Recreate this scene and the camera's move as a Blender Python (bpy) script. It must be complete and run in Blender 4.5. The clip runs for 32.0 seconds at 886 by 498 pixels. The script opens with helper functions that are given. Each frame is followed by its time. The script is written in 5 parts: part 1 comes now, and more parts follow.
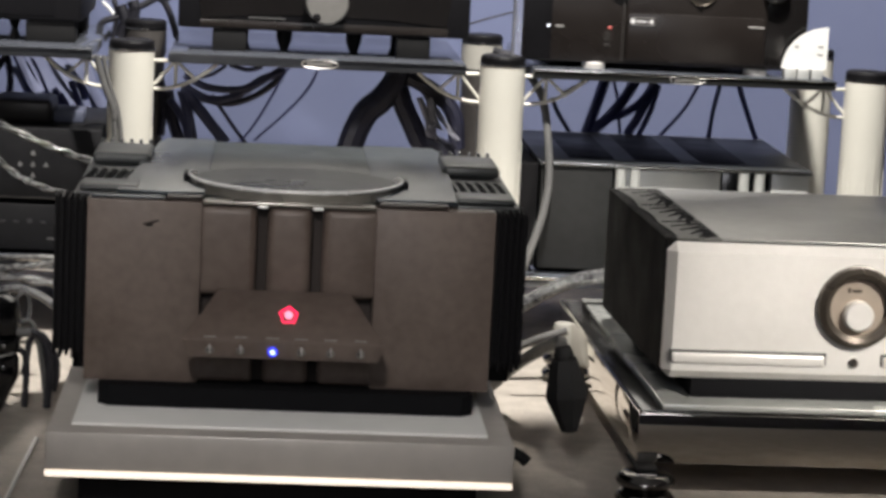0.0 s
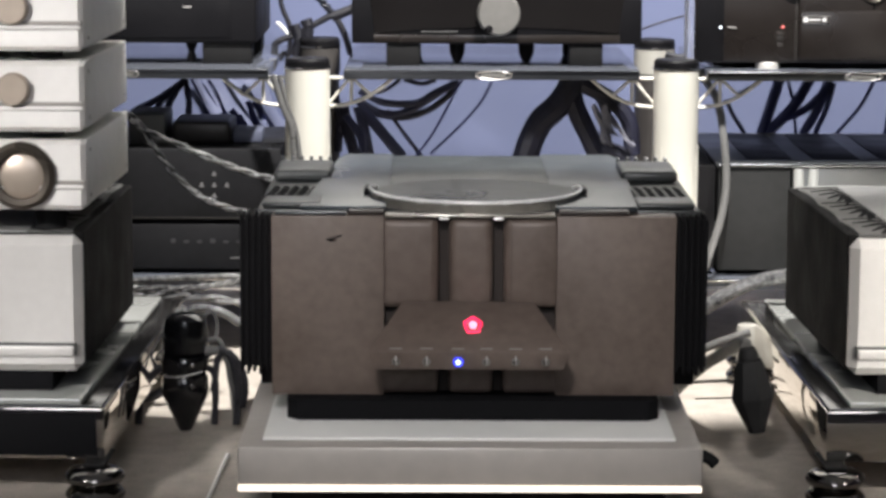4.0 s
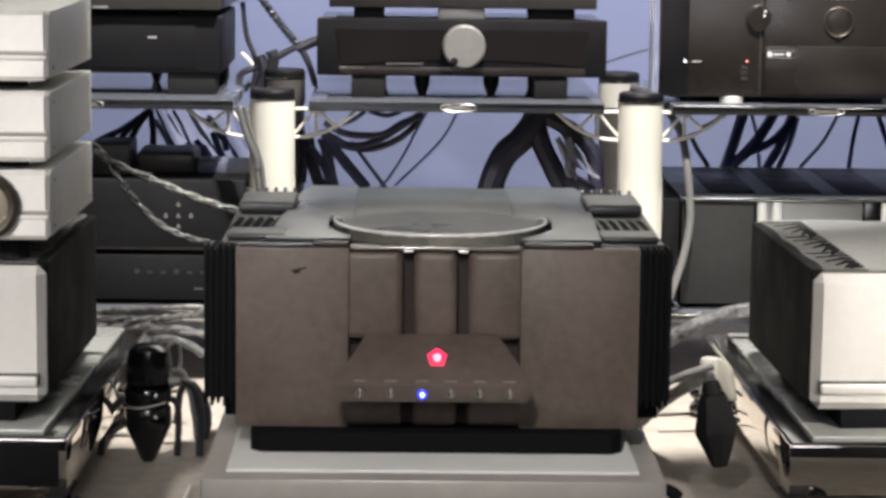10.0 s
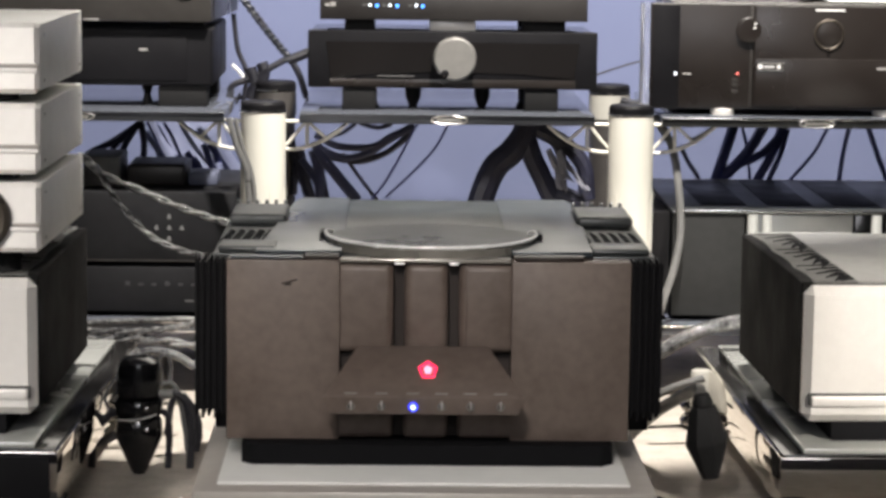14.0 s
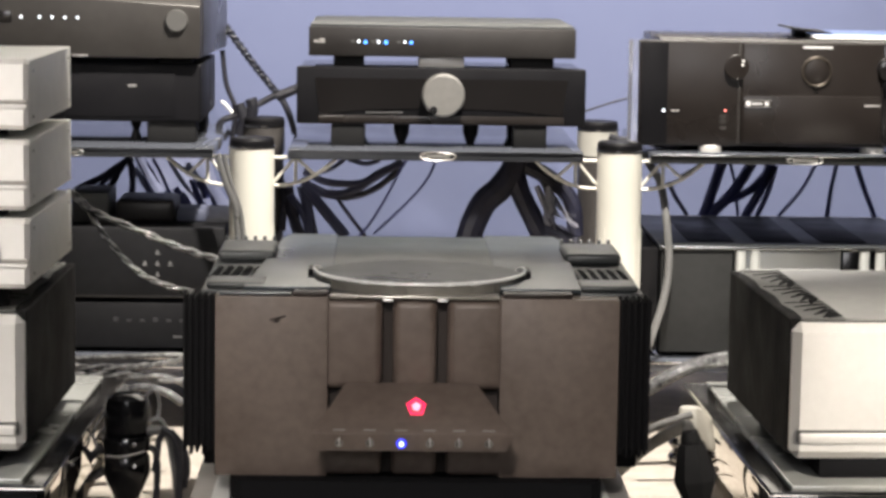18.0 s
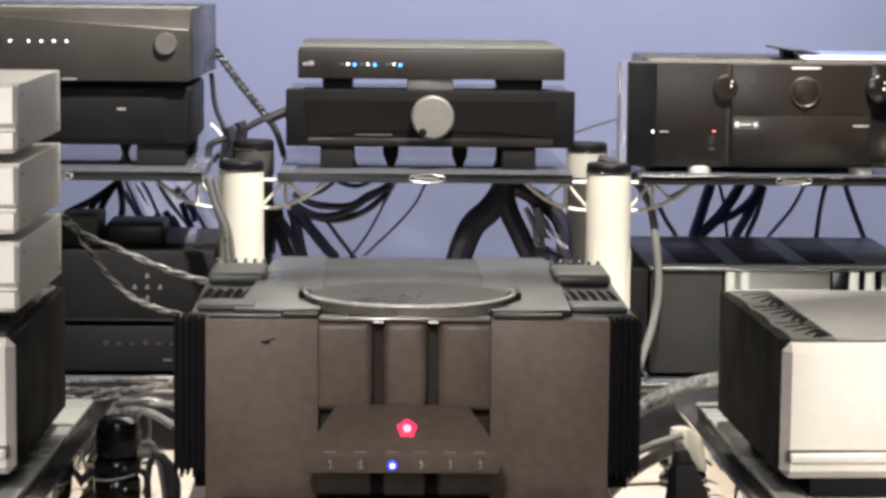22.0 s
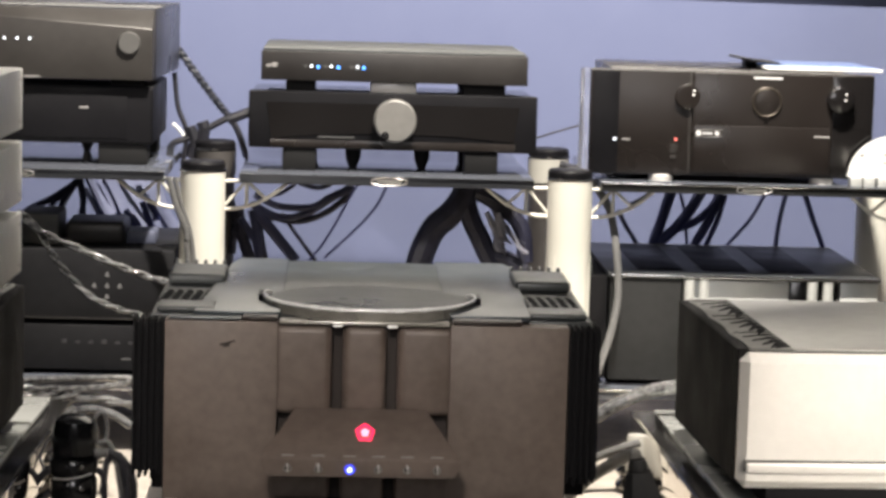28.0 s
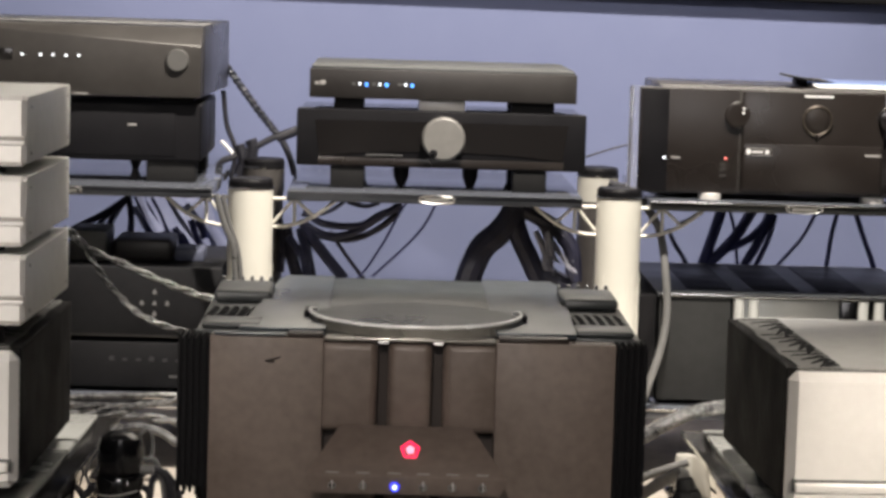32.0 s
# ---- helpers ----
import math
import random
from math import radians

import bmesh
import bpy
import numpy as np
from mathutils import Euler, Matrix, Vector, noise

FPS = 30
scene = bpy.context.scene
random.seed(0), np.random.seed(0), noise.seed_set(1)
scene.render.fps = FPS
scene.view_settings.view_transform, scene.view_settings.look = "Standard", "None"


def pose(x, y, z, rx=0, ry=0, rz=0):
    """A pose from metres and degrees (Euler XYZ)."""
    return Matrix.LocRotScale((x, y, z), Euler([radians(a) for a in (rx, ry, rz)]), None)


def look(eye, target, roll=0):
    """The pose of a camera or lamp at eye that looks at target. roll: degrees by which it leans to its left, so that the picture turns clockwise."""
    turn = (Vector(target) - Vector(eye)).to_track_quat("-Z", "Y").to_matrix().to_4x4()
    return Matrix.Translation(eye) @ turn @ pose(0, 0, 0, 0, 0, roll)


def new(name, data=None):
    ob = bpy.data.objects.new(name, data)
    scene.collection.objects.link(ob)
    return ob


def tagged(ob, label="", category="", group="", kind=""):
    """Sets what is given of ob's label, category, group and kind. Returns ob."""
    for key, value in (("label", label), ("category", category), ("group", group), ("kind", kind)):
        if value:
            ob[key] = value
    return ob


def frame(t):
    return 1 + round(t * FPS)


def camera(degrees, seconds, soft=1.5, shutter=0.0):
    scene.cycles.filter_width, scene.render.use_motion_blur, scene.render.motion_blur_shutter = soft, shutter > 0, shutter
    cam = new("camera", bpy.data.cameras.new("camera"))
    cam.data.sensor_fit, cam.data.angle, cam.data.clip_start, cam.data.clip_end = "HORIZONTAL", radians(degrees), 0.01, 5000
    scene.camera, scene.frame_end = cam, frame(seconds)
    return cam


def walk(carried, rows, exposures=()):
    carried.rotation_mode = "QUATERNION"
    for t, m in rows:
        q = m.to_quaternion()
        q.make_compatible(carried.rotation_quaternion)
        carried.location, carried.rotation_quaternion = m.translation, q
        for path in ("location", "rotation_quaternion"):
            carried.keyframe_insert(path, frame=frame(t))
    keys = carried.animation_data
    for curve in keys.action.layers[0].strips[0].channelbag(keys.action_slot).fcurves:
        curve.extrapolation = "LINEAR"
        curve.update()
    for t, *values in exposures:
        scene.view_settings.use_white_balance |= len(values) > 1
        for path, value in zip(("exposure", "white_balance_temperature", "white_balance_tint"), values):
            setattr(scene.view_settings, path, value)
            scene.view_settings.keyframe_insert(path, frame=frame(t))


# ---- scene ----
# ---------------------------------------------------------------- camera
cam = camera(20.205, 32.0, soft=3.2, shutter=0.4)
# seconds, x, y, z, yaw, pitch, roll
PATH = [
    (0.0, 0.0066, 0.0140, 0.8204, -3.670, -9.406, -2.810),
    (0.5, -0.0035, 0.0020, 0.8229, -2.833, -8.822, -2.110),
    (1.0, 0.0032, 0.0047, 0.8256, -1.102, -9.011, -1.694),
    (1.5, 0.0003, 0.0036, 0.8222, -0.605, -9.333, -0.928),
    (2.0, 0.0022, 0.0030, 0.8203, -0.192, -9.695, -0.486),
    (2.5, 0.0008, 0.0015, 0.8199, -0.081, -9.852, -0.309),
    (3.0, -0.0000, 0.0000, 0.8200, -0.030, -9.690, -0.200),
    (3.5, -0.0009, -0.0016, 0.8201, -0.013, -9.476, -0.193),
    (5.5, -0.0074, -0.0027, 0.8212, -0.161, -8.705, -0.440),
    (6.0, -0.0065, -0.0034, 0.8216, -0.246, -8.596, -0.420),
    (6.5, -0.0065, -0.0018, 0.8220, -0.303, -8.557, -0.704),
    (7.0, -0.0049, 0.0010, 0.8219, -0.433, -8.737, -0.713),
    (7.5, -0.0053, -0.0012, 0.8207, -0.612, -8.807, -0.577),
    (8.0, -0.0051, -0.0011, 0.8204, -0.655, -8.732, -0.516),
    (8.5, -0.0057, -0.0012, 0.8231, -0.735, -8.623, -0.604),
    (9.0, -0.0050, -0.0014, 0.8222, -0.818, -8.586, -0.463),
    (9.5, -0.0052, -0.0024, 0.8222, -0.809, -8.579, -0.570),
    (10.0, -0.0054, -0.0024, 0.8224, -0.835, -8.549, -0.670),
    (10.5, -0.0039, -0.0031, 0.8228, -0.853, -8.503, -0.783),
    (11.0, -0.0069, 0.0022, 0.8301, -0.899, -8.408, -1.081),
    (11.5, 0.0001, 0.0057, 0.8261, -1.013, -8.465, -1.321),
    (12.0, -0.0015, 0.0009, 0.8283, -1.091, -8.470, -1.240),
    (12.5, -0.0010, 0.0037, 0.8284, -1.177, -8.416, -1.265),
    (13.0, -0.0022, 0.0025, 0.8283, -1.234, -8.466, -1.160),
    (13.5, -0.0034, -0.0032, 0.8260, -1.144, -8.429, -0.967),
    (14.0, -0.0057, -0.0043, 0.8244, -1.049, -8.292, -0.701),
    (14.5, -0.0066, -0.0042, 0.8260, -1.097, -8.109, -0.867),
    (15.0, -0.0074, -0.0034, 0.8279, -1.053, -7.793, -1.294),
    (15.5, -0.0059, -0.0065, 0.8280, -1.174, -7.584, -1.090),
    (17.5, -0.0064, -0.0028, 0.8251, -1.315, -7.572, -0.926),
    (18.0, -0.0065, -0.0056, 0.8267, -1.316, -7.483, -0.803),
    (18.5, -0.0042, -0.0045, 0.8265, -1.285, -7.329, -0.951),
    (19.0, -0.0041, -0.0046, 0.8280, -1.366, -7.222, -0.760),
    (19.5, -0.0057, -0.0071, 0.8272, -1.446, -7.075, -0.839),
    (20.0, -0.0045, -0.0074, 0.8281, -1.473, -6.980, -0.801),
    (20.5, -0.0058, -0.0054, 0.8262, -1.531, -6.908, -0.818),
    (21.0, -0.0054, -0.0059, 0.8230, -1.550, -6.911, -0.601),
    (21.5, -0.0058, -0.0069, 0.8251, -1.575, -6.963, -0.588),
    (22.0, -0.0075, -0.0073, 0.8250, -1.595, -6.947, -0.578),
    (22.5, -0.0077, -0.0076, 0.8246, -1.611, -6.885, -0.511),
    (23.0, -0.0069, -0.0069, 0.8251, -1.595, -6.832, -0.420),
    (23.5, -0.0075, -0.0075, 0.8272, -1.592, -6.785, -0.462),
    (24.0, -0.0067, -0.0081, 0.8252, -1.566, -6.731, -0.491),
    (24.5, -0.0063, -0.0073, 0.8246, -1.585, -6.681, -0.464),
    (25.0, -0.0060, -0.0078, 0.8253, -1.606, -6.699, -0.391),
    (25.5, -0.0071, -0.0060, 0.8237, -1.639, -6.671, -0.381),
    (27.5, -0.0078, -0.0043, 0.8269, -1.750, -6.975, -0.599),
    (28.0, -0.0095, -0.0112, 0.8330, -2.411, -6.949, -1.616),
    (28.5, -0.0142, -0.0131, 0.8413, -2.244, -5.981, -2.680),
    (29.0, -0.0099, -0.0148, 0.8355, -2.214, -5.523, -1.730),
    (29.5, -0.0074, -0.0176, 0.8335, -2.383, -5.220, -1.210),
    (30.0, -0.0060, -0.0203, 0.8300, -2.854, -5.043, -0.598),
    (30.5, 0.0019, -0.0070, 0.8201, -2.300, -4.733, -0.321),
    (31.0, 0.0014, 0.0032, 0.8230, -1.806, -7.227, -1.428),
    (31.5, -0.0052, 0.0003, 0.8209, -1.203, -6.122, -1.301),
    (32.0, 0.0006, 0.0021, 0.8225, -1.158, -6.432, -1.652),
]
walk(cam, [(t, pose(x, y, z, 90 + pitch, roll, yaw)) for t, x, y, z, yaw, pitch, roll in PATH],
     exposures=[(0.0, -0.45, 6350, 12), (1.0, -0.45, 6300, 12), (2.0, -0.08, 6150, 12), (4.0, 0.0, 6200, 12), (12.0, 0.02, 6400, 12), (20.0, 0.05, 6640, 12),
                (28.0, 0.04, 6680, 12), (28.6, -0.45, 6350, 13), (29.0, -0.72, 6250, 16), (30.4, -0.78, 6200, 16), (31.0, -0.42, 6500, 13), (32.0, -0.22, 6750, 13)])

# ---------------------------------------------------------------- light
world = bpy.data.worlds.new("room_dark")
world.use_nodes = True
world.node_tree.nodes["Background"].inputs[0].default_value = (0.60, 0.66, 1.0, 1)
world.node_tree.nodes["Background"].inputs[1].default_value = 0.13
scene.world = world


def lamp(kind, name, eye, target, watts, color, size=0.1, cone=60, blend=0.5):
    data = bpy.data.lights.new(name, kind)
    data.energy, data.color = watts, color
    if kind == "SPOT":
        data.spot_size, data.spot_blend, data.shadow_soft_size = radians(cone), blend, size
    if kind == "AREA":
        data.shape, data.size = "DISK", size
    ob = new(name, data)
    ob.matrix_world = look(eye, target)
    return ob


NEUTRAL = (1.0, 0.95, 0.88)
lamp("SPOT", "track_spot_right", (1.75, 1.1, 1.60), (0.80, 3.1, 0.345), 650, (1.0, 0.93, 0.82), 0.10, 16, 0.7)
lamp("SPOT", "track_spot_left", (-1.65, 1.1, 1.45), (-0.70, 3.1, 0.43), 300, NEUTRAL, 0.10, 22, 0.6)
lamp("AREA", "front_room_light", (-0.2, -0.5, 1.55), (0.05, 3.4, 0.42), 18.5, (0.98, 0.98, 1.0), 1.2)
# Unseen spot added to brighten the central amplifier but not the rack.
lamp("SPOT", "fill_spot_centre", (-0.25, 0.5, 1.75), (0.03, 3.0, 0.24), 185, (1.0, 0.95, 0.88), 0.10, 17, 0.40)
lamp("SPOT", "ceiling_spot_rear", (0.42, 2.90, 2.6), (0.022, 4.78, 0.214), 860, (1.0, 0.95, 0.86), 0.06, 53.2, 0.06)
# Unseen spot added to fill the screen border's shadow on the wall.
lamp("SPOT", "fill_spot_screen", (0.15, 0.9, 2.5), (0.15, 4.78, 1.14), 340, (1.0, 0.96, 0.92), 0.05, 26, 0.5)

# ---------------------------------------------------------------- materials
MATS = {}


def material(name, color, rough=0.5, metal=0.0, color2=None, scale=40.0, amount=0.5, bump=0.0, bump_scale=400.0,
             stretch=(1, 1, 1), spec=0.5, coat=0.0, emit=None, power=0.0, per_object=0.0, rough_var=0.1):
    m = bpy.data.materials.new(name)
    m.use_nodes = True
    nt = m.node_tree
    b = nt.nodes["Principled BSDF"]
    b.inputs["Roughness"].default_value = rough
    b.inputs["Metallic"].default_value = metal
    b.inputs["Specular IOR Level"].default_value = spec
    b.inputs["Coat Weight"].default_value = coat
    b.inputs["Coat Roughness"].default_value = 0.08
    tc = nt.nodes.new("ShaderNodeTexCoord")
    mp = nt.nodes.new("ShaderNodeMapping")
    mp.inputs["Scale"].default_value = stretch
    nt.links.new(tc.outputs["Object"], mp.inputs["Vector"])
    n1 = nt.nodes.new("ShaderNodeTexNoise")
    n1.inputs["Scale"].default_value, n1.inputs["Detail"].default_value = scale, 5
    nt.links.new(mp.outputs[0], n1.inputs["Vector"])
    n2 = nt.nodes.new("ShaderNodeTexNoise")
    n2.inputs["Scale"].default_value, n2.inputs["Detail"].default_value = scale * 0.13, 3
    nt.links.new(tc.outputs["Object"], n2.inputs["Vector"])
    add = nt.nodes.new("ShaderNodeMath")
    add.operation = "MULTIPLY_ADD"
    nt.links.new(n1.outputs[0], add.inputs[0])
    add.inputs[1].default_value = 0.5
    half = nt.nodes.new("ShaderNodeMath")
    half.operation = "MULTIPLY"
    half.inputs[1].default_value = 0.5
    nt.links.new(n2.outputs[0], half.inputs[0])
    nt.links.new(half.outputs[0], add.inputs[2])
    ramp = nt.nodes.new("ShaderNodeValToRGB")
    c2 = color2 or tuple(c * (1 - 0.35 * amount) for c in color)
    ramp.color_ramp.elements[0].position, ramp.color_ramp.elements[1].position = 0.35, 0.65
    ramp.color_ramp.elements[0].color, ramp.color_ramp.elements[1].color = (*c2, 1), (*color, 1)
    nt.links.new(add.outputs[0], ramp.inputs[0])
    nt.links.new(ramp.outputs[0], b.inputs["Base Color"])
    mr = nt.nodes.new("ShaderNodeMapRange")
    mr.inputs[1].default_value, mr.inputs[2].default_value = 0.3, 0.7
    mr.inputs[3].default_value, mr.inputs[4].default_value = max(0.02, rough - rough_var), min(1, rough + rough_var)
    nt.links.new(n2.outputs[0], mr.inputs[0])
    nt.links.new(mr.outputs[0], b.inputs["Roughness"])
    if bump:
        n3 = nt.nodes.new("ShaderNodeTexNoise")
        n3.inputs["Scale"].default_value, n3.inputs["Detail"].default_value = bump_scale, 4
        nt.links.new(mp.outputs[0], n3.inputs["Vector"])
        bp = nt.nodes.new("ShaderNodeBump")
        bp.inputs["Strength"].default_value, bp.inputs["Distance"].default_value = bump, 0.002
        nt.links.new(n3.outputs[0], bp.inputs["Height"])
        nt.links.new(bp.outputs[0], b.inputs["Normal"])
    if emit:
        b.inputs["Emission Color"].default_value = (*emit, 1)
        b.inputs["Emission Strength"].default_value = power
    MATS[name] = m
    return m


CARPET = material("carpet", (0.52, 0.475, 0.42), 0.95, 0, (0.37, 0.335, 0.295), 220, 1, 0.9, 900, spec=0.1)
WALL = material("lavender_wall_paint", (0.142, 0.162, 0.264), 0.8, 0, (0.128, 0.148, 0.247), 9, 1, 0.15, 260, spec=0.2)
PLASTER = material("white_ceiling_paint", (0.7, 0.7, 0.7), 0.9, 0, None, 8, 0.2, 0.1, 200)
DARKWALL = material("dim_room_wall", (0.22, 0.22, 0.25), 0.9, 0, None, 5, 0.3, 0.1, 200)
SCREEN = material("white_screen_fabric", (0.82, 0.81, 0.78), 0.9, 0, None, 30, 0.1, 0.05, 800)
VELVET = material("black_velvet_and_shade", (0.0075, 0.0075, 0.0085), 0.95, 0, None, 60, 0.5, 0.3, 600, spec=0.1)
BRONZE = material("bronze_grey_brushed_aluminium", (0.157, 0.122, 0.103), 0.5, 0.12, (0.106, 0.080, 0.066), 70, 1, 0.15, 500)
BRONZE_DARK = material("dark_bronze_and_groove_shade", (0.024, 0.0155, 0.012), 0.5, 0.0)
FIN = material("black_anodised_fins", (0.0095, 0.0092, 0.0100), 0.7, 0.0, spec=0.08)
BLACK = material("matt_black_metal", (0.0078, 0.0076, 0.009), 0.5, 0.0, None, 90, 0.6, 0.1, 900, spec=0.12)
GLOSS = material("gloss_black_panel", (0.010, 0.009, 0.009), 0.12, 0, None, 20, 0.4, spec=0.6, rough_var=0.05)
BROWNBLACK = material("brown_black_panel", (0.0175, 0.0140, 0.0125), 0.30, 0.1, None, 50, 0.5, 0.05, 800)
TOPGREY = material("satin_grey_top_plate", (0.047, 0.056, 0.064), 0.36, 0.3, (0.037, 0.045, 0.052), 30, 1, 0.05, 900)
COVER = material("dark_satin_cover", (0.052, 0.056, 0.057), 0.45, 0.2, (0.038, 0.041, 0.042), 40, 1, 0.06, 900)
SILVER = material("bead_blasted_silver_aluminium", (0.74, 0.72, 0.69), 0.42, 0.35, (0.69, 0.67, 0.64), 70, 1, 0.06, 1200)
SIDESILVER = material("grey_aluminium_case", (0.62, 0.63, 0.61), 0.40, 0.35, (0.56, 0.57, 0.55), 50, 1, 0.06, 1000)
CASESILVER = material("pale_aluminium_case", (0.70, 0.70, 0.67), 0.42, 0.1, (0.62, 0.62, 0.59), 50, 1, 0.06, 1000)
GROOVE = material("shaded_grey_aluminium", (0.36, 0.34, 0.31), 0.4, 0.4, None, 50, 0.4)
# Also serves as the shade tone of the silver amplifiers' front grooves.
VENTGREY = material("dull_grey_metal_and_groove_shade", (0.11, 0.11, 0.103), 0.5, 0.4, (0.085, 0.085, 0.08), 60, 1, 0.05, 900)
CHROME = material("polished_steel", (0.75, 0.73, 0.70), 0.08, 1.0, None, 20, 0.1, rough_var=0.04)
DARKCHROME = material("dark_polished_steel", (0.22, 0.21, 0.20), 0.09, 1.0, None, 20, 0.2, rough_var=0.05)
RIM = material("satin_chrome_rim", (0.80, 0.80, 0.79), 0.17, 1.0, None, 30, 0.1, rough_var=0.05)
DISCRIM = material("polished_aluminium_rim", (0.94, 0.94, 0.92), 0.24, 0.10, None, 30, 0.1, rough_var=0.05)
MIRROR = material("mirror_polished_steel", (0.70, 0.66, 0.61), 0.035, 1.0, None, 12, 0.1, rough_var=0.02)
CREAM = material("cream_white_lacquer", (0.66, 0.645, 0.58), 0.35, 0, (0.61, 0.595, 0.535), 12, 1, 0.03, 300)
GLASSDARK = material("smoked_glass_shelf", (0.085, 0.092, 0.11), 0.06, 0, None, 10, 0.3, spec=0.9, rough_var=0.02)
ACRYLIC = material("smoked_acrylic_disc", (0.034, 0.041, 0.044), 0.34, 0.05, (0.006, 0.008, 0.009), 22, 1, 0.03, 60, stretch=(1, 2.4, 1), spec=0.22, rough_var=0.14)
SKIRT = material("bronze_tinted_aluminium", (0.32, 0.30, 0.265), 0.30, 0.3, (0.17, 0.16, 0.14), 40, 1, 0.05, 500)
# Dimmer copy of the pillar cream, for weaker light at the back.
DIMCREAM = material("dimmed_cream_lacquer", (0.40, 0.39, 0.35), 0.45, 0, (0.34, 0.33, 0.30), 20, 1, 0.03, 300)
LILACBOX = material("lilac_grey_plastic", (0.10, 0.11, 0.16), 0.5, 0, None, 60, 0.5, 0.1, 600)
POLISHSLAB = material("polished_grey_slab", (0.52, 0.53, 0.51), 0.26, 0.45, (0.46, 0.47, 0.45), 40, 1, 0.03, 300, rough_var=0.06)
FINGREY = material("dull_black_fins", (0.0075, 0.0072, 0.0072), 0.65, 0.0, None, 90, 0.6, 0.1, 900, spec=0.08)
DULLBLACK = material("dull_black_front", (0.0110, 0.0110, 0.0125), 0.55, 0.0, None, 70, 0.8, 0.1, 700, spec=0.2)
# Bluish copy of the black jacket: haze behind the rack put into colour.
CABLE_NAVY = material("black_cable_with_blue_haze", (0.020, 0.024, 0.062), 0.45, 0, None, 200, 0.6, 0.3, 1500)
STREAMERGREY = material("dark_graphite_panel", (0.026, 0.0235, 0.0225), 0.42, 0.2, None, 60, 0.6, 0.05, 900)
SATINCASE = material("satin_graphite_case", (0.060, 0.060, 0.066), 0.28, 0.6, (0.048, 0.048, 0.053), 40, 1, 0.04, 900)
KNOBDARK = material("dark_satin_knob", (0.145, 0.142, 0.136), 0.4, 0.4, None, 90, 0.4, 0.05, 900)
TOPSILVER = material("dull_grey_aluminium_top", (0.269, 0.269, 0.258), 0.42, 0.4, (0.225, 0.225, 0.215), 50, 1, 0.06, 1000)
# Dark copy of the pillar cream, for rear pillars shaded by the shelf.
SHADED_CREAM = material("shaded_cream_post", (0.060, 0.055, 0.052), 0.5, 0.1, (0.045, 0.041, 0.040), 40, 1, 0.05, 300)
SHELFEDGE = material("brushed_steel_shelf_edge", (0.048, 0.051, 0.058), 0.38, 0.4, (0.034, 0.036, 0.041), 60, 1, 0.05, 600, stretch=(0.1, 1, 1))
LILAC = material("pale_lilac_plastic", (0.23, 0.25, 0.37), 0.5, 0, (0.16, 0.18, 0.29), 30, 1, 0.3, 60)
PLINTH = material("grey_lacquer_plinth", (0.45, 0.42, 0.385), 0.4, 0.15, (0.39, 0.365, 0.335), 40, 1, 0.04, 500)
SLAB = material("pale_grey_slab", (0.82, 0.82, 0.79), 0.4, 0, (0.76, 0.76, 0.73), 25, 1, 0.04, 500)
GLOSSRUBBER = material("glossy_black_plastic", (0.007, 0.007, 0.008), 0.16, 0, None, 60, 0.5, spec=0.6, rough_var=0.06)
RUBBER = material("black_rubber", (0.010, 0.010, 0.0105), 0.7, 0, None, 120, 0.5, 0.2, 700, spec=0.18)
CABLE_BLACK = material("black_cable_jacket", (0.012, 0.012, 0.018), 0.45, 0, None, 200, 0.6, 0.3, 1500)
# Blue here carries the haze and wall bounce on rear cables.
CABLE_BLUE = material("dark_cable_with_blue_haze", (0.035, 0.043, 0.160), 0.45, 0, None, 200, 0.6, 0.2, 1500)
BRAID = material("glossy_braided_jacket", (0.030, 0.032, 0.045), 0.22, 0.1, (0.010, 0.011, 0.016), 300, 1, 0.3, 900)
HOSE = material("blue_black_hose", (0.018, 0.019, 0.040), 0.5, 0, (0.007, 0.007, 0.014), 90, 1, 0.5, 260)
CORD = material("grey_power_cord", (0.085, 0.083, 0.080), 0.5, 0, None, 120, 0.5, 0.2, 900)
CABLE_GREY = material("grey_cable_jacket", (0.125, 0.125, 0.123), 0.4, 0, None, 150, 0.5, 0.2, 1200)
SLEEVE = material("bright_twisted_sleeve", (0.40, 0.40, 0.40), 0.13, 0.85, (0.03, 0.03, 0.034), 120, 1, 0.9, 260)
CLEAR = material("clear_sleeved_cable", (0.33, 0.33, 0.33), 0.08, 0.4, (0.020, 0.020, 0.024), 150, 1, 0.9, 260)
KNOBGREY = material("satin_grey_knob", (0.24, 0.233, 0.22), 0.4, 0.4, None, 90, 0.4, 0.05, 900)
BEIGE = material("champagne_dial", (0.46, 0.39, 0.32), 0.35, 0.5, None, 60, 0.3)
DARKRING = material("dark_bronze_ring", (0.10, 0.085, 0.07), 0.3, 0.7, None, 60, 0.3)
WHITEPRINT = material("white_print", (0.75, 0.75, 0.75), 0.6)
LIGHTPRINT = material("pale_print", (0.5, 0.48, 0.46), 0.5)
FAINTPRINT = material("faint_print", (0.035, 0.035, 0.038), 0.5)
MIDPRINT = material("mid_grey_print", (0.17, 0.17, 0.17), 0.5)
GREYPRINT = material("grey_print", (0.30, 0.29, 0.28), 0.6)
DIMPRINT = material("dim_print", (0.10, 0.10, 0.10), 0.6)
CARD = material("white_card", (0.82, 0.82, 0.80), 0.7, 0, None, 40, 0.1)
DARKGREY = material("dark_grey_painted_metal", (0.022, 0.0225, 0.0225), 0.5, 0.0, None, 60, 0.8, 0.1, 700, spec=0.2)
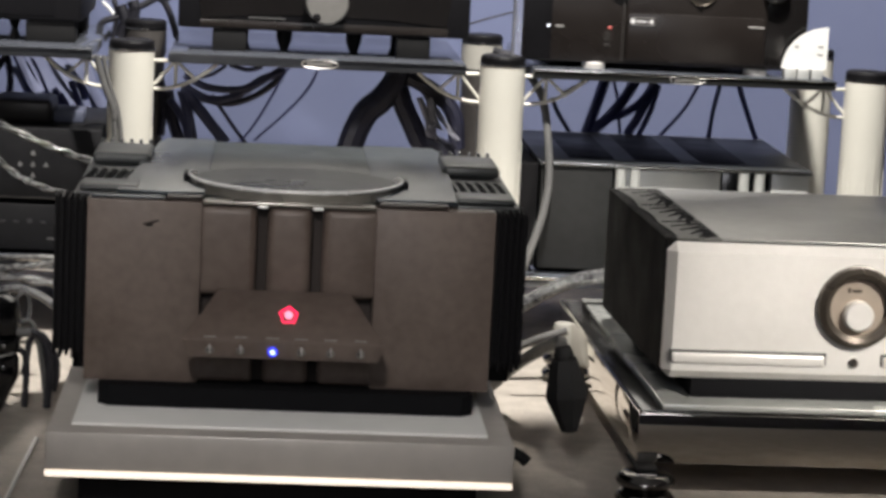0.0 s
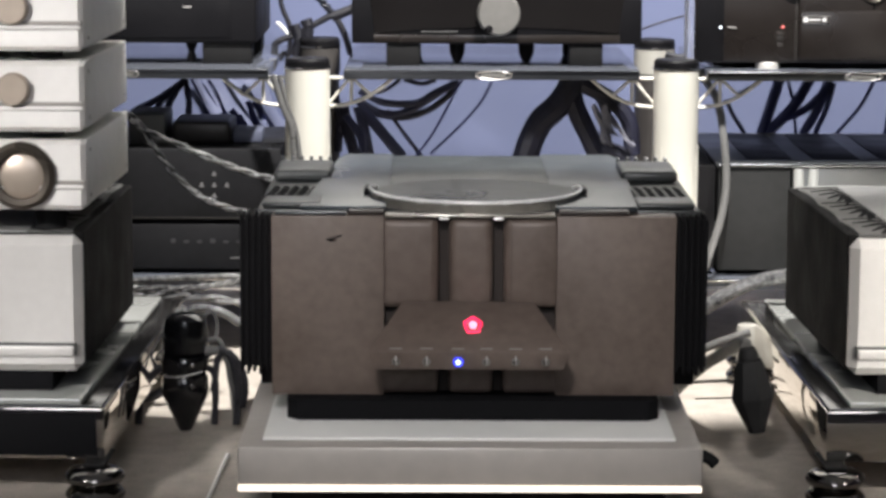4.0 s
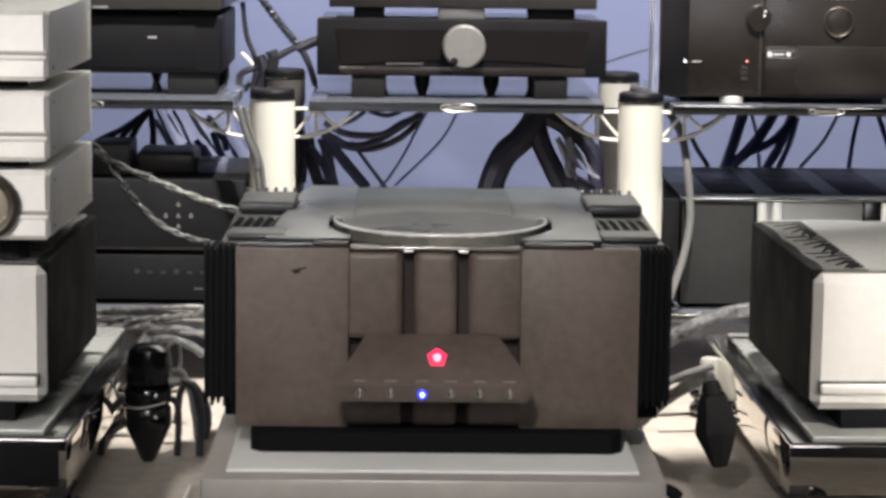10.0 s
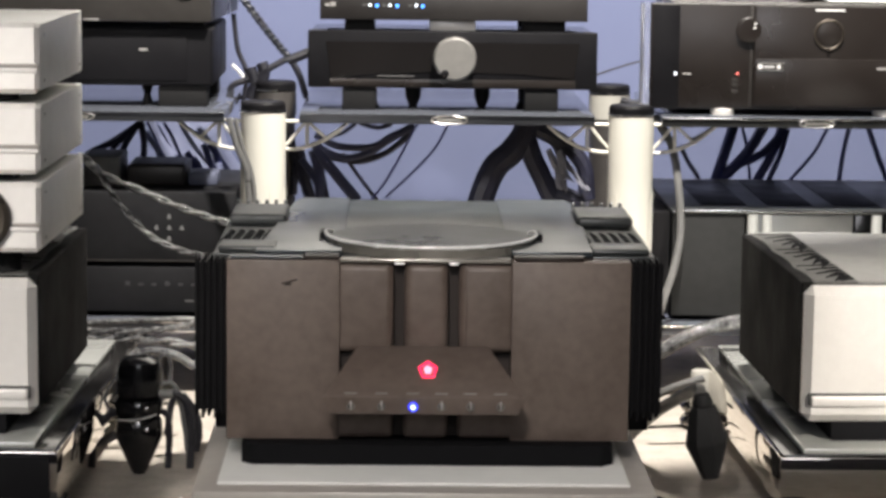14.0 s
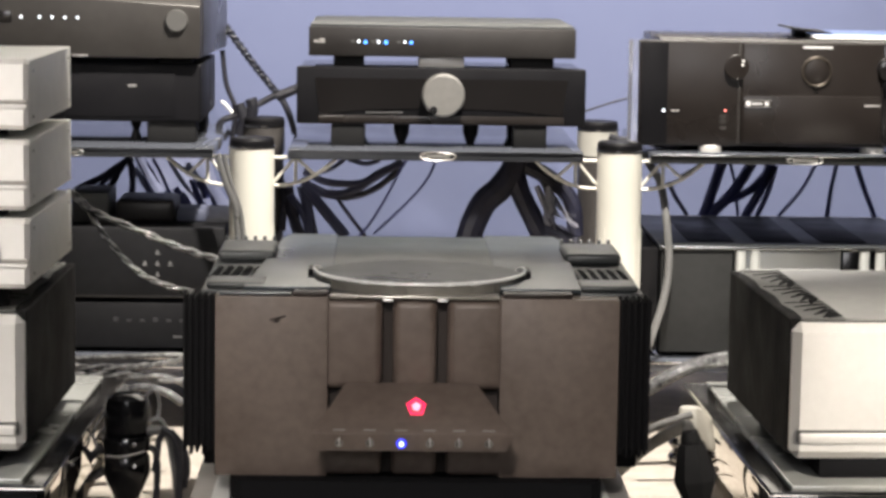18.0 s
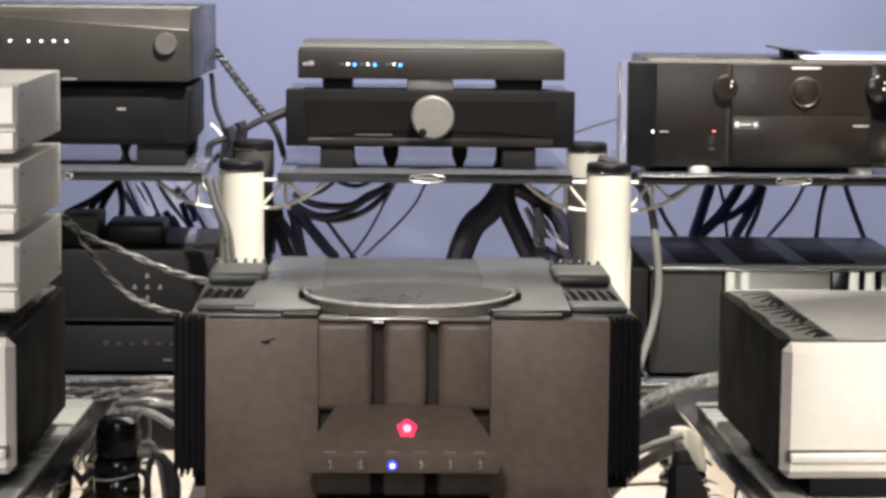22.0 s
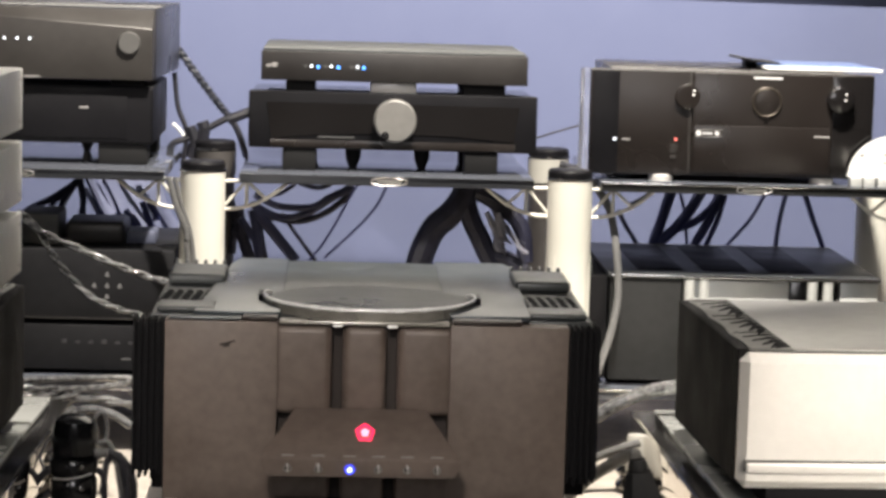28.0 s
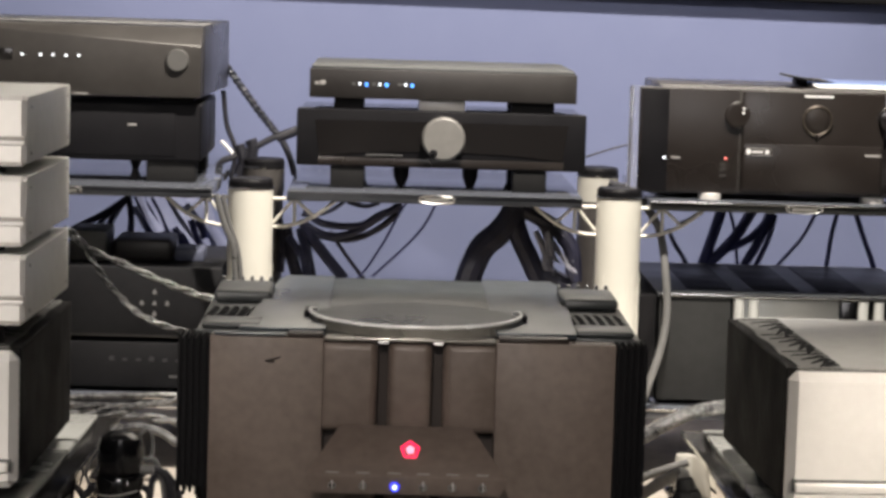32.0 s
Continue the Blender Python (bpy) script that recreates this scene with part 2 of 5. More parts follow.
GREYBOX = material("graphite_grey_case", (0.050, 0.046, 0.043), 0.40, 0.35, None, 60, 0.5, 0.05, 900)
RED_LED = material("red_lit_logo", (0.6, 0.02, 0.06), 0.4, emit=(1.0, 0.02, 0.09), power=2.6)
PINK_LED = material("pink_lit_core", (0.8, 0.2, 0.3), 0.4, emit=(1.0, 0.30, 0.42), power=2.2)
BLUE_LED = material("blue_led", (0.1, 0.1, 0.8), 0.4, emit=(0.02, 0.04, 1.0), power=1.3)
BLUE_CORE = material("blue_white_led", (0.5, 0.6, 1.0), 0.4, emit=(0.30, 0.38, 1.0), power=5)
CYAN_LED = material("cyan_led", (0.1, 0.5, 0.9), 0.4, emit=(0.05, 0.16, 1.0), power=2.4)
WHITE_LED = material("white_led", (0.8, 0.8, 0.8), 0.4, emit=(0.80, 0.90, 1.0), power=2.6)
TABLET = material("pale_blue_glass", (0.22, 0.29, 0.46), 0.15, 0, None, 10, 0.1, emit=(0.30, 0.46, 1.0), power=0.28)
# Emission brightens the pale edge strip; an actual lamp there is assumed.
STRIP = material("warm_emissive_edge_strip", (0.9, 0.86, 0.78), 0.45, emit=(1.0, 0.84, 0.66), power=1.4)
FOIL = material("crumpled_clear_plastic", (0.24, 0.24, 0.27), 0.3, 0.0, (0.12, 0.12, 0.15), 60, 1, 0.4, 90)

# ---------------------------------------------------------------- mesh helpers


def bx(x0, x1, y0, y1, z0, z1, bev=0.0015, seg=2):
    bm = bmesh.new()
    bmesh.ops.create_cube(bm, size=1)
    for v in bm.verts:
        v.co = Vector(((x0 + x1) / 2 + v.co.x * (x1 - x0), (y0 + y1) / 2 + v.co.y * (y1 - y0), (z0 + z1) / 2 + v.co.z * (z1 - z0)))
    bev = min(bev, 0.45 * min(x1 - x0, y1 - y0, z1 - z0))
    if bev > 0:
        bmesh.ops.bevel(bm, geom=bm.edges[:], offset=bev, segments=seg, profile=0.5, affect="EDGES")
    return bm


def prism(poly, axis, a, b, bev=0.0):
    """poly: corners in the two other axes, in x, y, z order."""
    bm = bmesh.new()
    rings = []
    for s in (a, b):
        ring = []
        for p, q in poly:
            co = {"x": (s, p, q), "y": (p, s, q), "z": (p, q, s)}[axis]
            ring.append(bm.verts.new(co))
        rings.append(ring)
    n = len(poly)
    bm.faces.new(rings[0])
    bm.faces.new(rings[1])
    for i in range(n):
        bm.faces.new((rings[0][i], rings[0][(i + 1) % n], rings[1][(i + 1) % n], rings[1][i]))
    bmesh.ops.recalc_face_normals(bm, faces=bm.faces[:])
    if bev:
        bmesh.ops.bevel(bm, geom=bm.edges[:], offset=bev, segments=2, profile=0.5, affect="EDGES")
    return bm


def lathe(profile, center, axis="z", seg=40):
    """profile: (radius, height) pairs, turned about the axis through center."""
    bm = bmesh.new()
    rings = []
    for r, h in profile:
        ring = []
        for i in range(seg):
            a = 2 * math.pi * i / seg
            u, w = r * math.cos(a), r * math.sin(a)
            co = {"z": (u, w, h), "y": (u, h, w), "x": (h, u, w)}[axis]
            ring.append(bm.verts.new(Vector(center) + Vector(co)))
        rings.append(ring)
    for a, b in zip(rings, rings[1:]):
        for i in range(seg):
            bm.faces.new((a[i], a[(i + 1) % seg], b[(i + 1) % seg], b[i]))
    if profile[0][0] > 0 and profile[-1][0] > 0:
        for i in range(seg):
            bm.faces.new((rings[-1][i], rings[-1][(i + 1) % seg], rings[0][(i + 1) % seg], rings[0][i]))
    elif profile[0][0] > 0:
        bm.faces.new(rings[0])
    elif profile[-1][0] > 0:
        bm.faces.new(rings[-1])
    bmesh.ops.remove_doubles(bm, verts=bm.verts[:], dist=1e-6)
    bmesh.ops.recalc_face_normals(bm, faces=bm.faces[:])
    return bm


def smooth_path(points, step=6):
    pts = [Vector(p) for p in points]
    pts = [2 * pts[0] - pts[1]] + pts + [2 * pts[-1] - pts[-2]]
    out = []
    for i in range(1, len(pts) - 2):
        p0, p1, p2, p3 = pts[i - 1:i + 3]
        for k in range(step):
            t = k / step
            out.append(0.5 * ((2 * p1) + (p2 - p0) * t + (2 * p0 - 5 * p1 + 4 * p2 - p3) * t * t + (3 * p1 - p0 - 3 * p2 + p3) * t ** 3))
    out.append(pts[-2])
    return out


def tube(points, r, seg=10, step=6, raw=False, flat=1.0):
    path = [Vector(p) for p in points] if raw else smooth_path(points, step)
    bm = bmesh.new()
    up = Vector((0, 0, 1))
    last = None
    for i, p in enumerate(path):
        d = (path[min(i + 1, len(path) - 1)] - path[max(i - 1, 0)]).normalized()
        side = d.cross(up)
        if side.length < 0.05:
            side = d.cross(Vector((0, 1, 0)))
        side.normalize()
        n2 = side.cross(d).normalized()
        ring = [bm.verts.new(p + r * (math.cos(a) * side + flat * math.sin(a) * n2)) for a in (2 * math.pi * k / seg for k in range(seg))]
        if last:
            for k in range(seg):
                bm.faces.new((last[k], last[(k + 1) % seg], ring[(k + 1) % seg], ring[k]))
        else:
            bm.faces.new(ring)
        last = ring
    bm.faces.new(last)
    bmesh.ops.recalc_face_normals(bm, faces=bm.faces[:])
    return bm


def twisted(points, r, turns, strands=2):
    """Strands wound round each other along a path."""
    path = smooth_path(points, 24)
    made = []
    for s in range(strands):
        pts = []
        for i, p in enumerate(path):
            d = (path[min(i + 1, len(path) - 1)] - path[max(i - 1, 0)]).normalized()
            side = d.cross(Vector((0, 0, 1))).normalized()
            n2 = side.cross(d)
            a = 2 * math.pi * (turns * i / len(path) + s / strands)
            pts.append(p + r * 0.9 * (math.cos(a) * side + math.sin(a) * n2))
        made.append(tube(pts, r, 8, raw=True))
    return join(*made)


def join(*bms):
    out = bms[0]
    for b in bms[1:]:
        me = bpy.data.meshes.new("tmp")
        b.to_mesh(me)
        b.free()
        out.from_mesh(me)
        bpy.data.meshes.remove(me)
    return out


LOCAL = set()


def thing(name, m, label, category, group="", kind="", local=False):
    ob = new(name)
    ob.empty_display_size = 0.05
    ob.matrix_world = m if isinstance(m, Matrix) else Matrix.Translation(m)
    if local:
        LOCAL.add(ob.name)
    bpy.context.view_layer.update()
    return tagged(ob, label, category, group, kind)


def root_of(ob):
    while ob.parent:
        ob = ob.parent
    return ob


def mesh_object(name, bm, mat):
    me = bpy.data.meshes.new(name)
    bm.to_mesh(me)
    bm.free()
    me.materials.append(mat)
    me.shade_smooth()
    me.set_sharp_from_angle(angle=radians(32))
    return new(name, me)


def part(name, bm, mat, parent, label=""):
    r = root_of(parent)
    if r.type == "EMPTY" and r.name not in LOCAL or r.type == "MESH" and r.name not in LOCAL:
        bm.transform(Matrix.Translation(-r.matrix_basis.translation))
    ob = mesh_object(name, bm, mat)
    ob.parent = parent
    return tagged(ob, label) if label else ob


def single(name, bm, mat, label, category, group="", kind=""):
    ob = mesh_object(name, bm, mat)
    return tagged(ob, label, category, group, kind)


# ---------------------------------------------------------------- room
single("floor", bx(-3.0, 3.6, -2.5, 4.9, -0.1, 0.0, 0), CARPET, "grey-beige carpeted floor of a listening room", "floor", kind="structure")
single("wall_back", bx(-3.0, 3.6, 4.78, 4.9, 0.0, 2.7, 0), WALL, "smooth lavender-blue painted wall behind the rack", "wall", kind="structure")
single("wall_left", bx(-3.1, -3.0, -2.5, 4.9, 0.0, 2.7, 0), DARKWALL, "plain dim side wall of the room", "wall", kind="structure")
single("wall_right", bx(3.6, 3.7, -2.5, 4.9, 0.0, 2.7, 0), DARKWALL, "plain dim side wall of the room", "wall", kind="structure")
single("wall_front", bx(-3.0, 3.6, -2.6, -2.5, 0.0, 2.7, 0), DARKWALL, "plain dim wall opposite the rack", "wall", kind="structure")
single("ceiling", bx(-3.0, 3.6, -2.5, 4.9, 2.7, 2.8, 0), PLASTER, "plain white painted ceiling", "ceiling", kind="structure")

scr = thing("projection_screen", pose(0.19, 4.74, 0.786, 0, 0.65, 0), "white projection screen with a black velvet border on the wall", "screen")
part("frame", join(bx(-1.35, 1.75, 4.738, 4.768, 0.786, 0.8725, 0.006), bx(-1.35, -1.27, 4.738, 4.768, 0.873, 2.3, 0.006), bx(1.67, 1.75, 4.738, 4.768, 0.873, 2.3, 0.006)), VELVET, scr, "black velvet frame")
part("fabric", bx(-1.268, 1.668, 4.75, 4.76, 0.873, 2.3, 0), SCREEN, scr, "white screen fabric")
for x in (-1.2, 1.5):
    part("batten", bx(x, x + 0.1, 4.769, 4.779, 1.9, 2.0, 0), BLACK, scr)

# ---------------------------------------------------------------- rack
rack = thing("audio_rack", (0.08, 4.0, 0.0), "wide audio rack with cream round pillars and smoked glass shelves", "rack")
PX = (-0.813, -0.218, 0.377, 0.974)


def bracket(sign, x, y, z):
    """Open fan-shaped bracket from a pillar to the shelf underside."""
    r0 = 0.033

    def at(u, w):
        return (x + sign * (r0 + u), y, z + w)
    arc = [at(0.105 * t, -0.046 + 0.046 * t ** 2.2) for t in (0, 0.2, 0.4, 0.6, 0.8, 1.0)]
    bits = [tube(arc, 0.0032, 6, 3), tube([at(0, 0), at(0.05, 0.0), at(0.105, 0)], 0.0032, 6, 2),
            tube([at(0.0, -0.043), at(0.02, -0.02), at(0.036, 0)], 0.0028, 6, 2),
            tube([at(0.038, -0.041), at(0.038, -0.02), at(0.038, 0)], 0.0028, 6, 2),
            tube([at(0.040, -0.001), at(0.055, -0.015), at(0.072, -0.030)], 0.0028, 6, 2)]
    return join(*bits)


for i, x in enumerate(PX):
    for y in (4.0, 4.42):
        if y < 4.2 or i == 3:
            p = part("pillar", lathe([(0.0, 0.012), (0.0365, 0.012), (0.0365, 0.462), (0.034, 0.464), (0.0, 0.464)], (x, y, 0)), CREAM, rack, "cream lacquered round pillar")
        else:
            # Shade below the shelf is put into the rear pillar colour.
            p = part("pillar", lathe([(0.0, 0.012), (0.0345, 0.012), (0.0345, 0.418), (0.0, 0.418)], (x, y, 0)), SHADED_CREAM, rack, "cream rear pillar coloured as in shade")
            part("collar", lathe([(0.0, 0.4182), (0.0365, 0.4182), (0.0365, 0.462), (0.034, 0.464), (0.0, 0.464)], (x, y, 0)), DIMCREAM if i == 2 else SHADED_CREAM, p, "top length of the rear pillar with shade in its colour")
        if y < 4.2:
            for k in range(9):
                a = math.pi * (1.04 + 0.115 * k)
                part("flute", tube([(x + 0.0364 * math.cos(a), y + 0.0364 * math.sin(a), z) for z in (0.014, 0.15, 0.300 + 0.02 * (k % 3))], 0.0011, 5, 2), CREAM, p)
        part("cap", lathe([(0.0, 0.464), (0.0355, 0.464), (0.0362, 0.466), (0.0362, 0.475), (0.033, 0.479), (0.0, 0.479)], (x, y, 0)), BLACK, p, "black cap")
        part("cap_ring", lathe([(0.034, 0.4625), (0.0375, 0.4625), (0.0375, 0.4655), (0.034, 0.4655)], (x, y, 0)), CHROME, p, "thin steel ring")
        part("foot", lathe([(0.0, 0.0), (0.03, 0.0), (0.03, 0.012), (0.0, 0.012)], (x, y, 0)), RUBBER, p)
    if i > 0:
        part("bracket", bracket(-1, x, 4.0, 0.447), CREAM, rack, "cream metal fan bracket")
    if i < 3:
        part("bracket", bracket(1, x, 4.0, 0.447), CREAM, rack, "cream metal fan bracket")
for x0, x1 in ((-0.755, -0.278), (-0.158, 0.315), (0.424, 0.913)):
    sh = part("shelf", bx(x0, x1, 3.962, 4.45, 0.4475, 0.4635, 0.0012), GLASSDARK, rack, "smoked glass shelf")
    part("edge_strip", bx(x0, x1, 3.9585, 3.9618, 0.4485, 0.4625, 0.0008), SHELFEDGE if x0 < 0.3 else DARKGREY, sh, "metal edge strip")
    part("trim_line", bx(x0, x1, 3.9555, 3.9583, 0.4595 if x0 > 0.3 else 0.4610, 0.4634, 0.0008), SHELFEDGE if x0 < 0.3 else CHROME, sh)
    c = (x0 + x1) / 2 + 0.003
    ring = [(c + 0.0295 * math.cos(a), 3.9565, 0.4555 + 0.0065 * math.sin(a)) for a in np.linspace(0, 2 * math.pi, 33)]
    bd = part("badge", tube(ring, 0.0011, 6, raw=True), RIM, sh, "oval chrome badge ring")
    part("badge_plate", bx(c - 0.020, c + 0.020, 3.9575, 3.958, 0.4525, 0.4580, 0.0001), KNOBGREY, bd)
for x0, x1 in ((-0.77, -0.26), (0.42, 0.93)):
    sh = part("lower_shelf", bx(x0, x1, 3.962, 4.45, 0.108, 0.1245, 0.0012), GLASSDARK, rack, "smoked glass lower shelf")
    part("trim_line", bx(x0, x1, 3.958, 3.9615, 0.1215, 0.1250, 0.0006), CHROME, sh)

# ---------------------------------------------------------------- central amplifier
amp = thing("power_amplifier", (0.035, 3.2, 0.122), "massive bronze-grey power amplifier with black heat sinks on a plinth", "amplifier")
AX = 0.0355
part("foot_plate", prism([(-0.190, 2.985), (-0.177, 2.972), (0.253, 2.972), (0.266, 2.985), (0.266, 3.44), (-0.190, 3.44)], "z", 0.1225, 0.1475), VELVET, amp, "black foot plate")
part("chassis", bx(-0.2080, 0.2840, 3.032, 3.53, 0.148, 0.366, 0.002), BLACK, amp, "black chassis")
for s, (x0, x1) in ((1, (-0.2095, -0.071)), (-1, (0.1395, 0.2862))):
    w = part("front_panel", bx(x0, x1, 2.998, 3.031, 0.148, 0.3715, 0.002), BRONZE, amp, "bronze-grey brushed front panel")
    if s == 1:
        part("engraving", join(tube([(-0.142, 2.9975, 0.3425), (-0.133, 2.9975, 0.3445), (-0.123, 2.9975, 0.3475)], 0.0012, 5, 3), tube([(-0.138, 2.9975, 0.341), (-0.130, 2.9975, 0.342)], 0.0014, 5, 3)), BRONZE_DARK, w, "small dark engraved mark")
# Dark colour puts shade between the columns and beside the wedge.
part("recess", bx(-0.0705, 0.139, 3.028, 3.0315, 0.148, 0.368, 0), BRONZE_DARK, amp, "recess coloured dark like a shaded gap")
for x0, x1 in ((-0.0780, -0.0045), (0.0080, 0.0625), (0.0750, 0.1465)):
    part("column", bx(x0, x1, 3.0035, 3.0275, 0.2560, 0.368, 0.0110, 4), BRONZE, amp, "bronze-grey vertical column")
    part("lower_column", bx(x0, x1, 2.9990, 3.0275, 0.1500, 0.1960, 0.0060, 3), BRONZE, amp, "short bronze-grey column below the panel")
for x in (-0.0135, 0.084):
    part("column_edge", bx(x - 0.001, x + 0.001, 3.0015, 3.0055, 0.2660, 0.366, 0.0005), BRONZE, amp)
# control wedge
bm = bmesh.new()
top = [(-0.049, 3.0025, 0.266), (0.113, 3.0025, 0.266), (0.154, 2.920, 0.2185), (-0.089, 2.920, 0.2185)]
low = [(-0.049, 3.0025, 0.197), (0.113, 3.0025, 0.197), (0.147, 2.926, 0.1955), (-0.082, 2.926, 0.1955)]
tv, lv = [bm.verts.new(p) for p in top], [bm.verts.new(p) for p in low]
bm.faces.new(tv), bm.faces.new(lv[::-1])
for i in range(4):
    bm.faces.new((tv[i], lv[i], lv[(i + 1) % 4], tv[(i + 1) % 4]))
bmesh.ops.recalc_face_normals(bm, faces=bm.faces[:])
bmesh.ops.bevel(bm, geom=bm.edges[:], offset=0.0022, segments=2, profile=0.5, affect="EDGES")
wedge = part("control_wedge", bm, BRONZE, amp, "sloping bronze-grey control panel")


def on_slope(x, f):
    """A point on the sloping face: f = 0 at its top edge, 1 at its lower edge."""
    return Vector((x, 3.004 + (2.920 - 3.004) * f, 0.266 + (0.2185 - 0.266) * f + 0.0008))


slope_n = Vector((0, -0.0475, 0.084)).normalized()
slope_u = Vector((0, 0.084, 0.0475)).normalized()
lc = on_slope(0.0375, 0.50)
ring = [lc + 0.0108 * math.cos(a) * Vector((1, 0, 0)) + 0.0155 * math.sin(a) * slope_u for a in [math.pi / 2 + 2 * math.pi * k / 5 for k in range(6)]]
part("logo_outline", tube(ring, 0.0015, 6, raw=True), RED_LED, wedge, "red glowing five-sided outline")
core = [lc + slope_n * 0.0012 + 0.0056 * math.cos(a) * Vector((1, 0, 0)) + 0.0080 * math.sin(a) * slope_u for a in [math.pi / 2 + 2 * math.pi * k / 5 for k in range(5)]]
bm = bmesh.new()
cv = [bm.verts.new(p) for p in core] + [bm.verts.new(p - slope_n * 0.001) for p in core]
bm.faces.new(cv[:5])
for i in range(5):
    bm.faces.new((cv[i], cv[(i + 1) % 5], cv[5 + (i + 1) % 5], cv[5 + i]))
bmesh.ops.recalc_face_normals(bm, faces=bm.faces[:])
part("logo_core", bm, PINK_LED, wedge, "pink-white glowing logo core")
for k, x in enumerate((-0.0555, -0.0185, 0.0190, 0.0535, 0.0885, 0.1245)):
    q = on_slope(x, 0.95)
    part("print_bar", bx(x - 0.0075, x + 0.0075, q.y - 0.001, q.y + 0.0008, q.z - 0.0006, q.z + 0.0008, 0.0002), GREYPRINT, wedge)
    if k == 2:
        # Wider blue disc paints the glow around the small bright core.
        part("blue_led", lathe([(0.0, -0.003), (0.0034, -0.0028), (0.0056, -0.0015), (0.0062, 0.0), (0.0, 0.001)], (0.0195, 2.9215, 0.2060), "y", 20), BLUE_LED, wedge, "lit blue indicator")
        part("led_core", lathe([(0.0, -0.0045), (0.0024, -0.0042), (0.0030, -0.0030), (0.0, -0.0030)], (0.0195, 2.9215, 0.2060), "y", 14), BLUE_CORE, wedge, "bright blue-white core")
    else:
        bt = part("button", lathe([(0.0, -0.0040), (0.0022, -0.0040), (0.0030, -0.0030), (0.0034, 0.0), (0.0, 0.001)], (x, 2.9225, 0.2060), "y", 16), DARKRING, wedge, "small dark metal button")
        part("bezel", lathe([(0.0034, -0.0012), (0.0046, -0.0012), (0.0050, 0.0), (0.0034, 0.0)], (x, 2.9225, 0.2060), "y", 18), KNOBGREY, bt, "thin metal bezel")
        part("toggle", tube([(x, 2.9180, 0.2135), (x + 0.0004, 2.9165, 0.2085), (x + 0.0006, 2.9172, 0.2035)], 0.0012, 8, 3), LIGHTPRINT, bt, "small pale toggle")
# heat sinks
for x0, x1 in ((-0.249, -0.2105), (0.2875, 0.3270)):
    n = 5
    for k in range(n):
        a = x0 + (x1 - x0) * k / n
        part("fin", bx(a + 0.0004, a + (x1 - x0) / n - 0.0032, 3.0 + 0.004 * (k in (0, n - 1)), 3.052, 0.176 - 0.003 * (k % 2), 0.3715, 0.0016), FIN, amp, "black heat sink fin")
    part("fin_web", bx(x0 + 0.002, x1 - 0.0005, 3.012, 3.046, 0.182, 0.366, 0), FIN, amp)
for xa, xb in ((-0.2270, -0.2085), (0.2845, 0.3160)):
    part("side_wall", bx(xa, xb, 3.054, 3.46, 0.150, 0.3662, 0.002), BLACK, amp, "black side wall")
# top covers with slots
for s in (-1, 1):
    xa, xb = (-0.2290, -0.1450) if s < 0 else (0.2350, 0.3185)
    tp = part("side_cover", bx(xa, xb, 3.035, 3.465, 0.3665, 0.3735, 0.0018), COVER, amp, "dark satin slotted side cover")
    for k in range(6):
        u = xa + (xb - xa) * (k + 0.55 + 0.25 * (s > 0)) / 6.6
        lean = 0.004 * s
        part("slot", prism([(u - 0.0056, 3.140), (u - 0.001, 3.118), (u + 0.0044, 3.126), (u + 0.0058 - lean, 3.226), (u + 0.001 - lean, 3.248), (u - 0.0042 - lean, 3.240)], "z", 0.3715, 0.3745), VELVET, tp, "dark vent slot")
        part("slot_lip", tube([(u - 0.0052, 3.150, 0.3742), (u - 0.0046 - lean * 0.5, 3.19, 0.3746), (u - 0.0038 - lean, 3.232, 0.3742)], 0.0009, 5, 2), TOPGREY, tp)
    part("rib", bx(xa + 0.004, xb - 0.004, 3.290, 3.405, 0.3737, 0.3890, 0.0060, 3), COVER, tp, "tall rounded rear rib")
    part("rib", bx(xa + 0.006, xb - 0.006, 3.045, 3.105, 0.3737, 0.3815, 0.0035, 3), COVER, tp, "rounded front rib")
    for k in range(6):
        part("comb_tooth", bx(xa + 0.006 + 0.0130 * k, xa + 0.0105 + 0.0130 * k, 3.415, 3.425, 0.3737, 0.3920, 0.001, 1), COVER, tp)
    wf, wr = (0.2115, 0.1823) if s < 0 else (0.2045, 0.2140)
    poly = [(AX + s * 0.105, 3.025), (AX + s * wf, 3.025), (AX + s * wr, 3.50), (AX + s * (wr - 0.010), 3.545), (AX + s * 0.105, 3.545)]
    part("top_plate", prism(poly, "z", 0.3742, 0.3800, 0.0012), TOPGREY, amp, "satin grey top plate")
    la, lb2 = (-0.115, -0.072) if s < 0 else (0.143, 0.228)
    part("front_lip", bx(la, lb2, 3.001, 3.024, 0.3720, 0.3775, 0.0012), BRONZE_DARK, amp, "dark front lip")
    if s < 0:
        part("edge_strip", bx(-0.205, -0.117, 3.003, 3.024, 0.3720, 0.3752, 0.0012), TOPGREY, amp, "pale edge strip")
part("front_bar", bx(-0.0702, 0.1387, 3.0000, 3.0245, 0.3685, 0.3738, 0.0024), SKIRT, amp, "bronze-grey bar under the disc")
# Bright bars put the glints above the grooves into the shape.
for x in (0.0018, 0.0688):
    part("groove_glint", bx(x - 0.0065, x + 0.0065, 2.9975, 3.0200, 0.3662, 0.3700, 0.0016), DISCRIM, amp, "small bright bar drawn as a glint over the groove")
part("centre_plate", bx(AX - 0.1045, AX + 0.1045, 3.026, 3.535, 0.3665, 0.3725, 0.001), COVER, amp, "dark recessed centre plate")
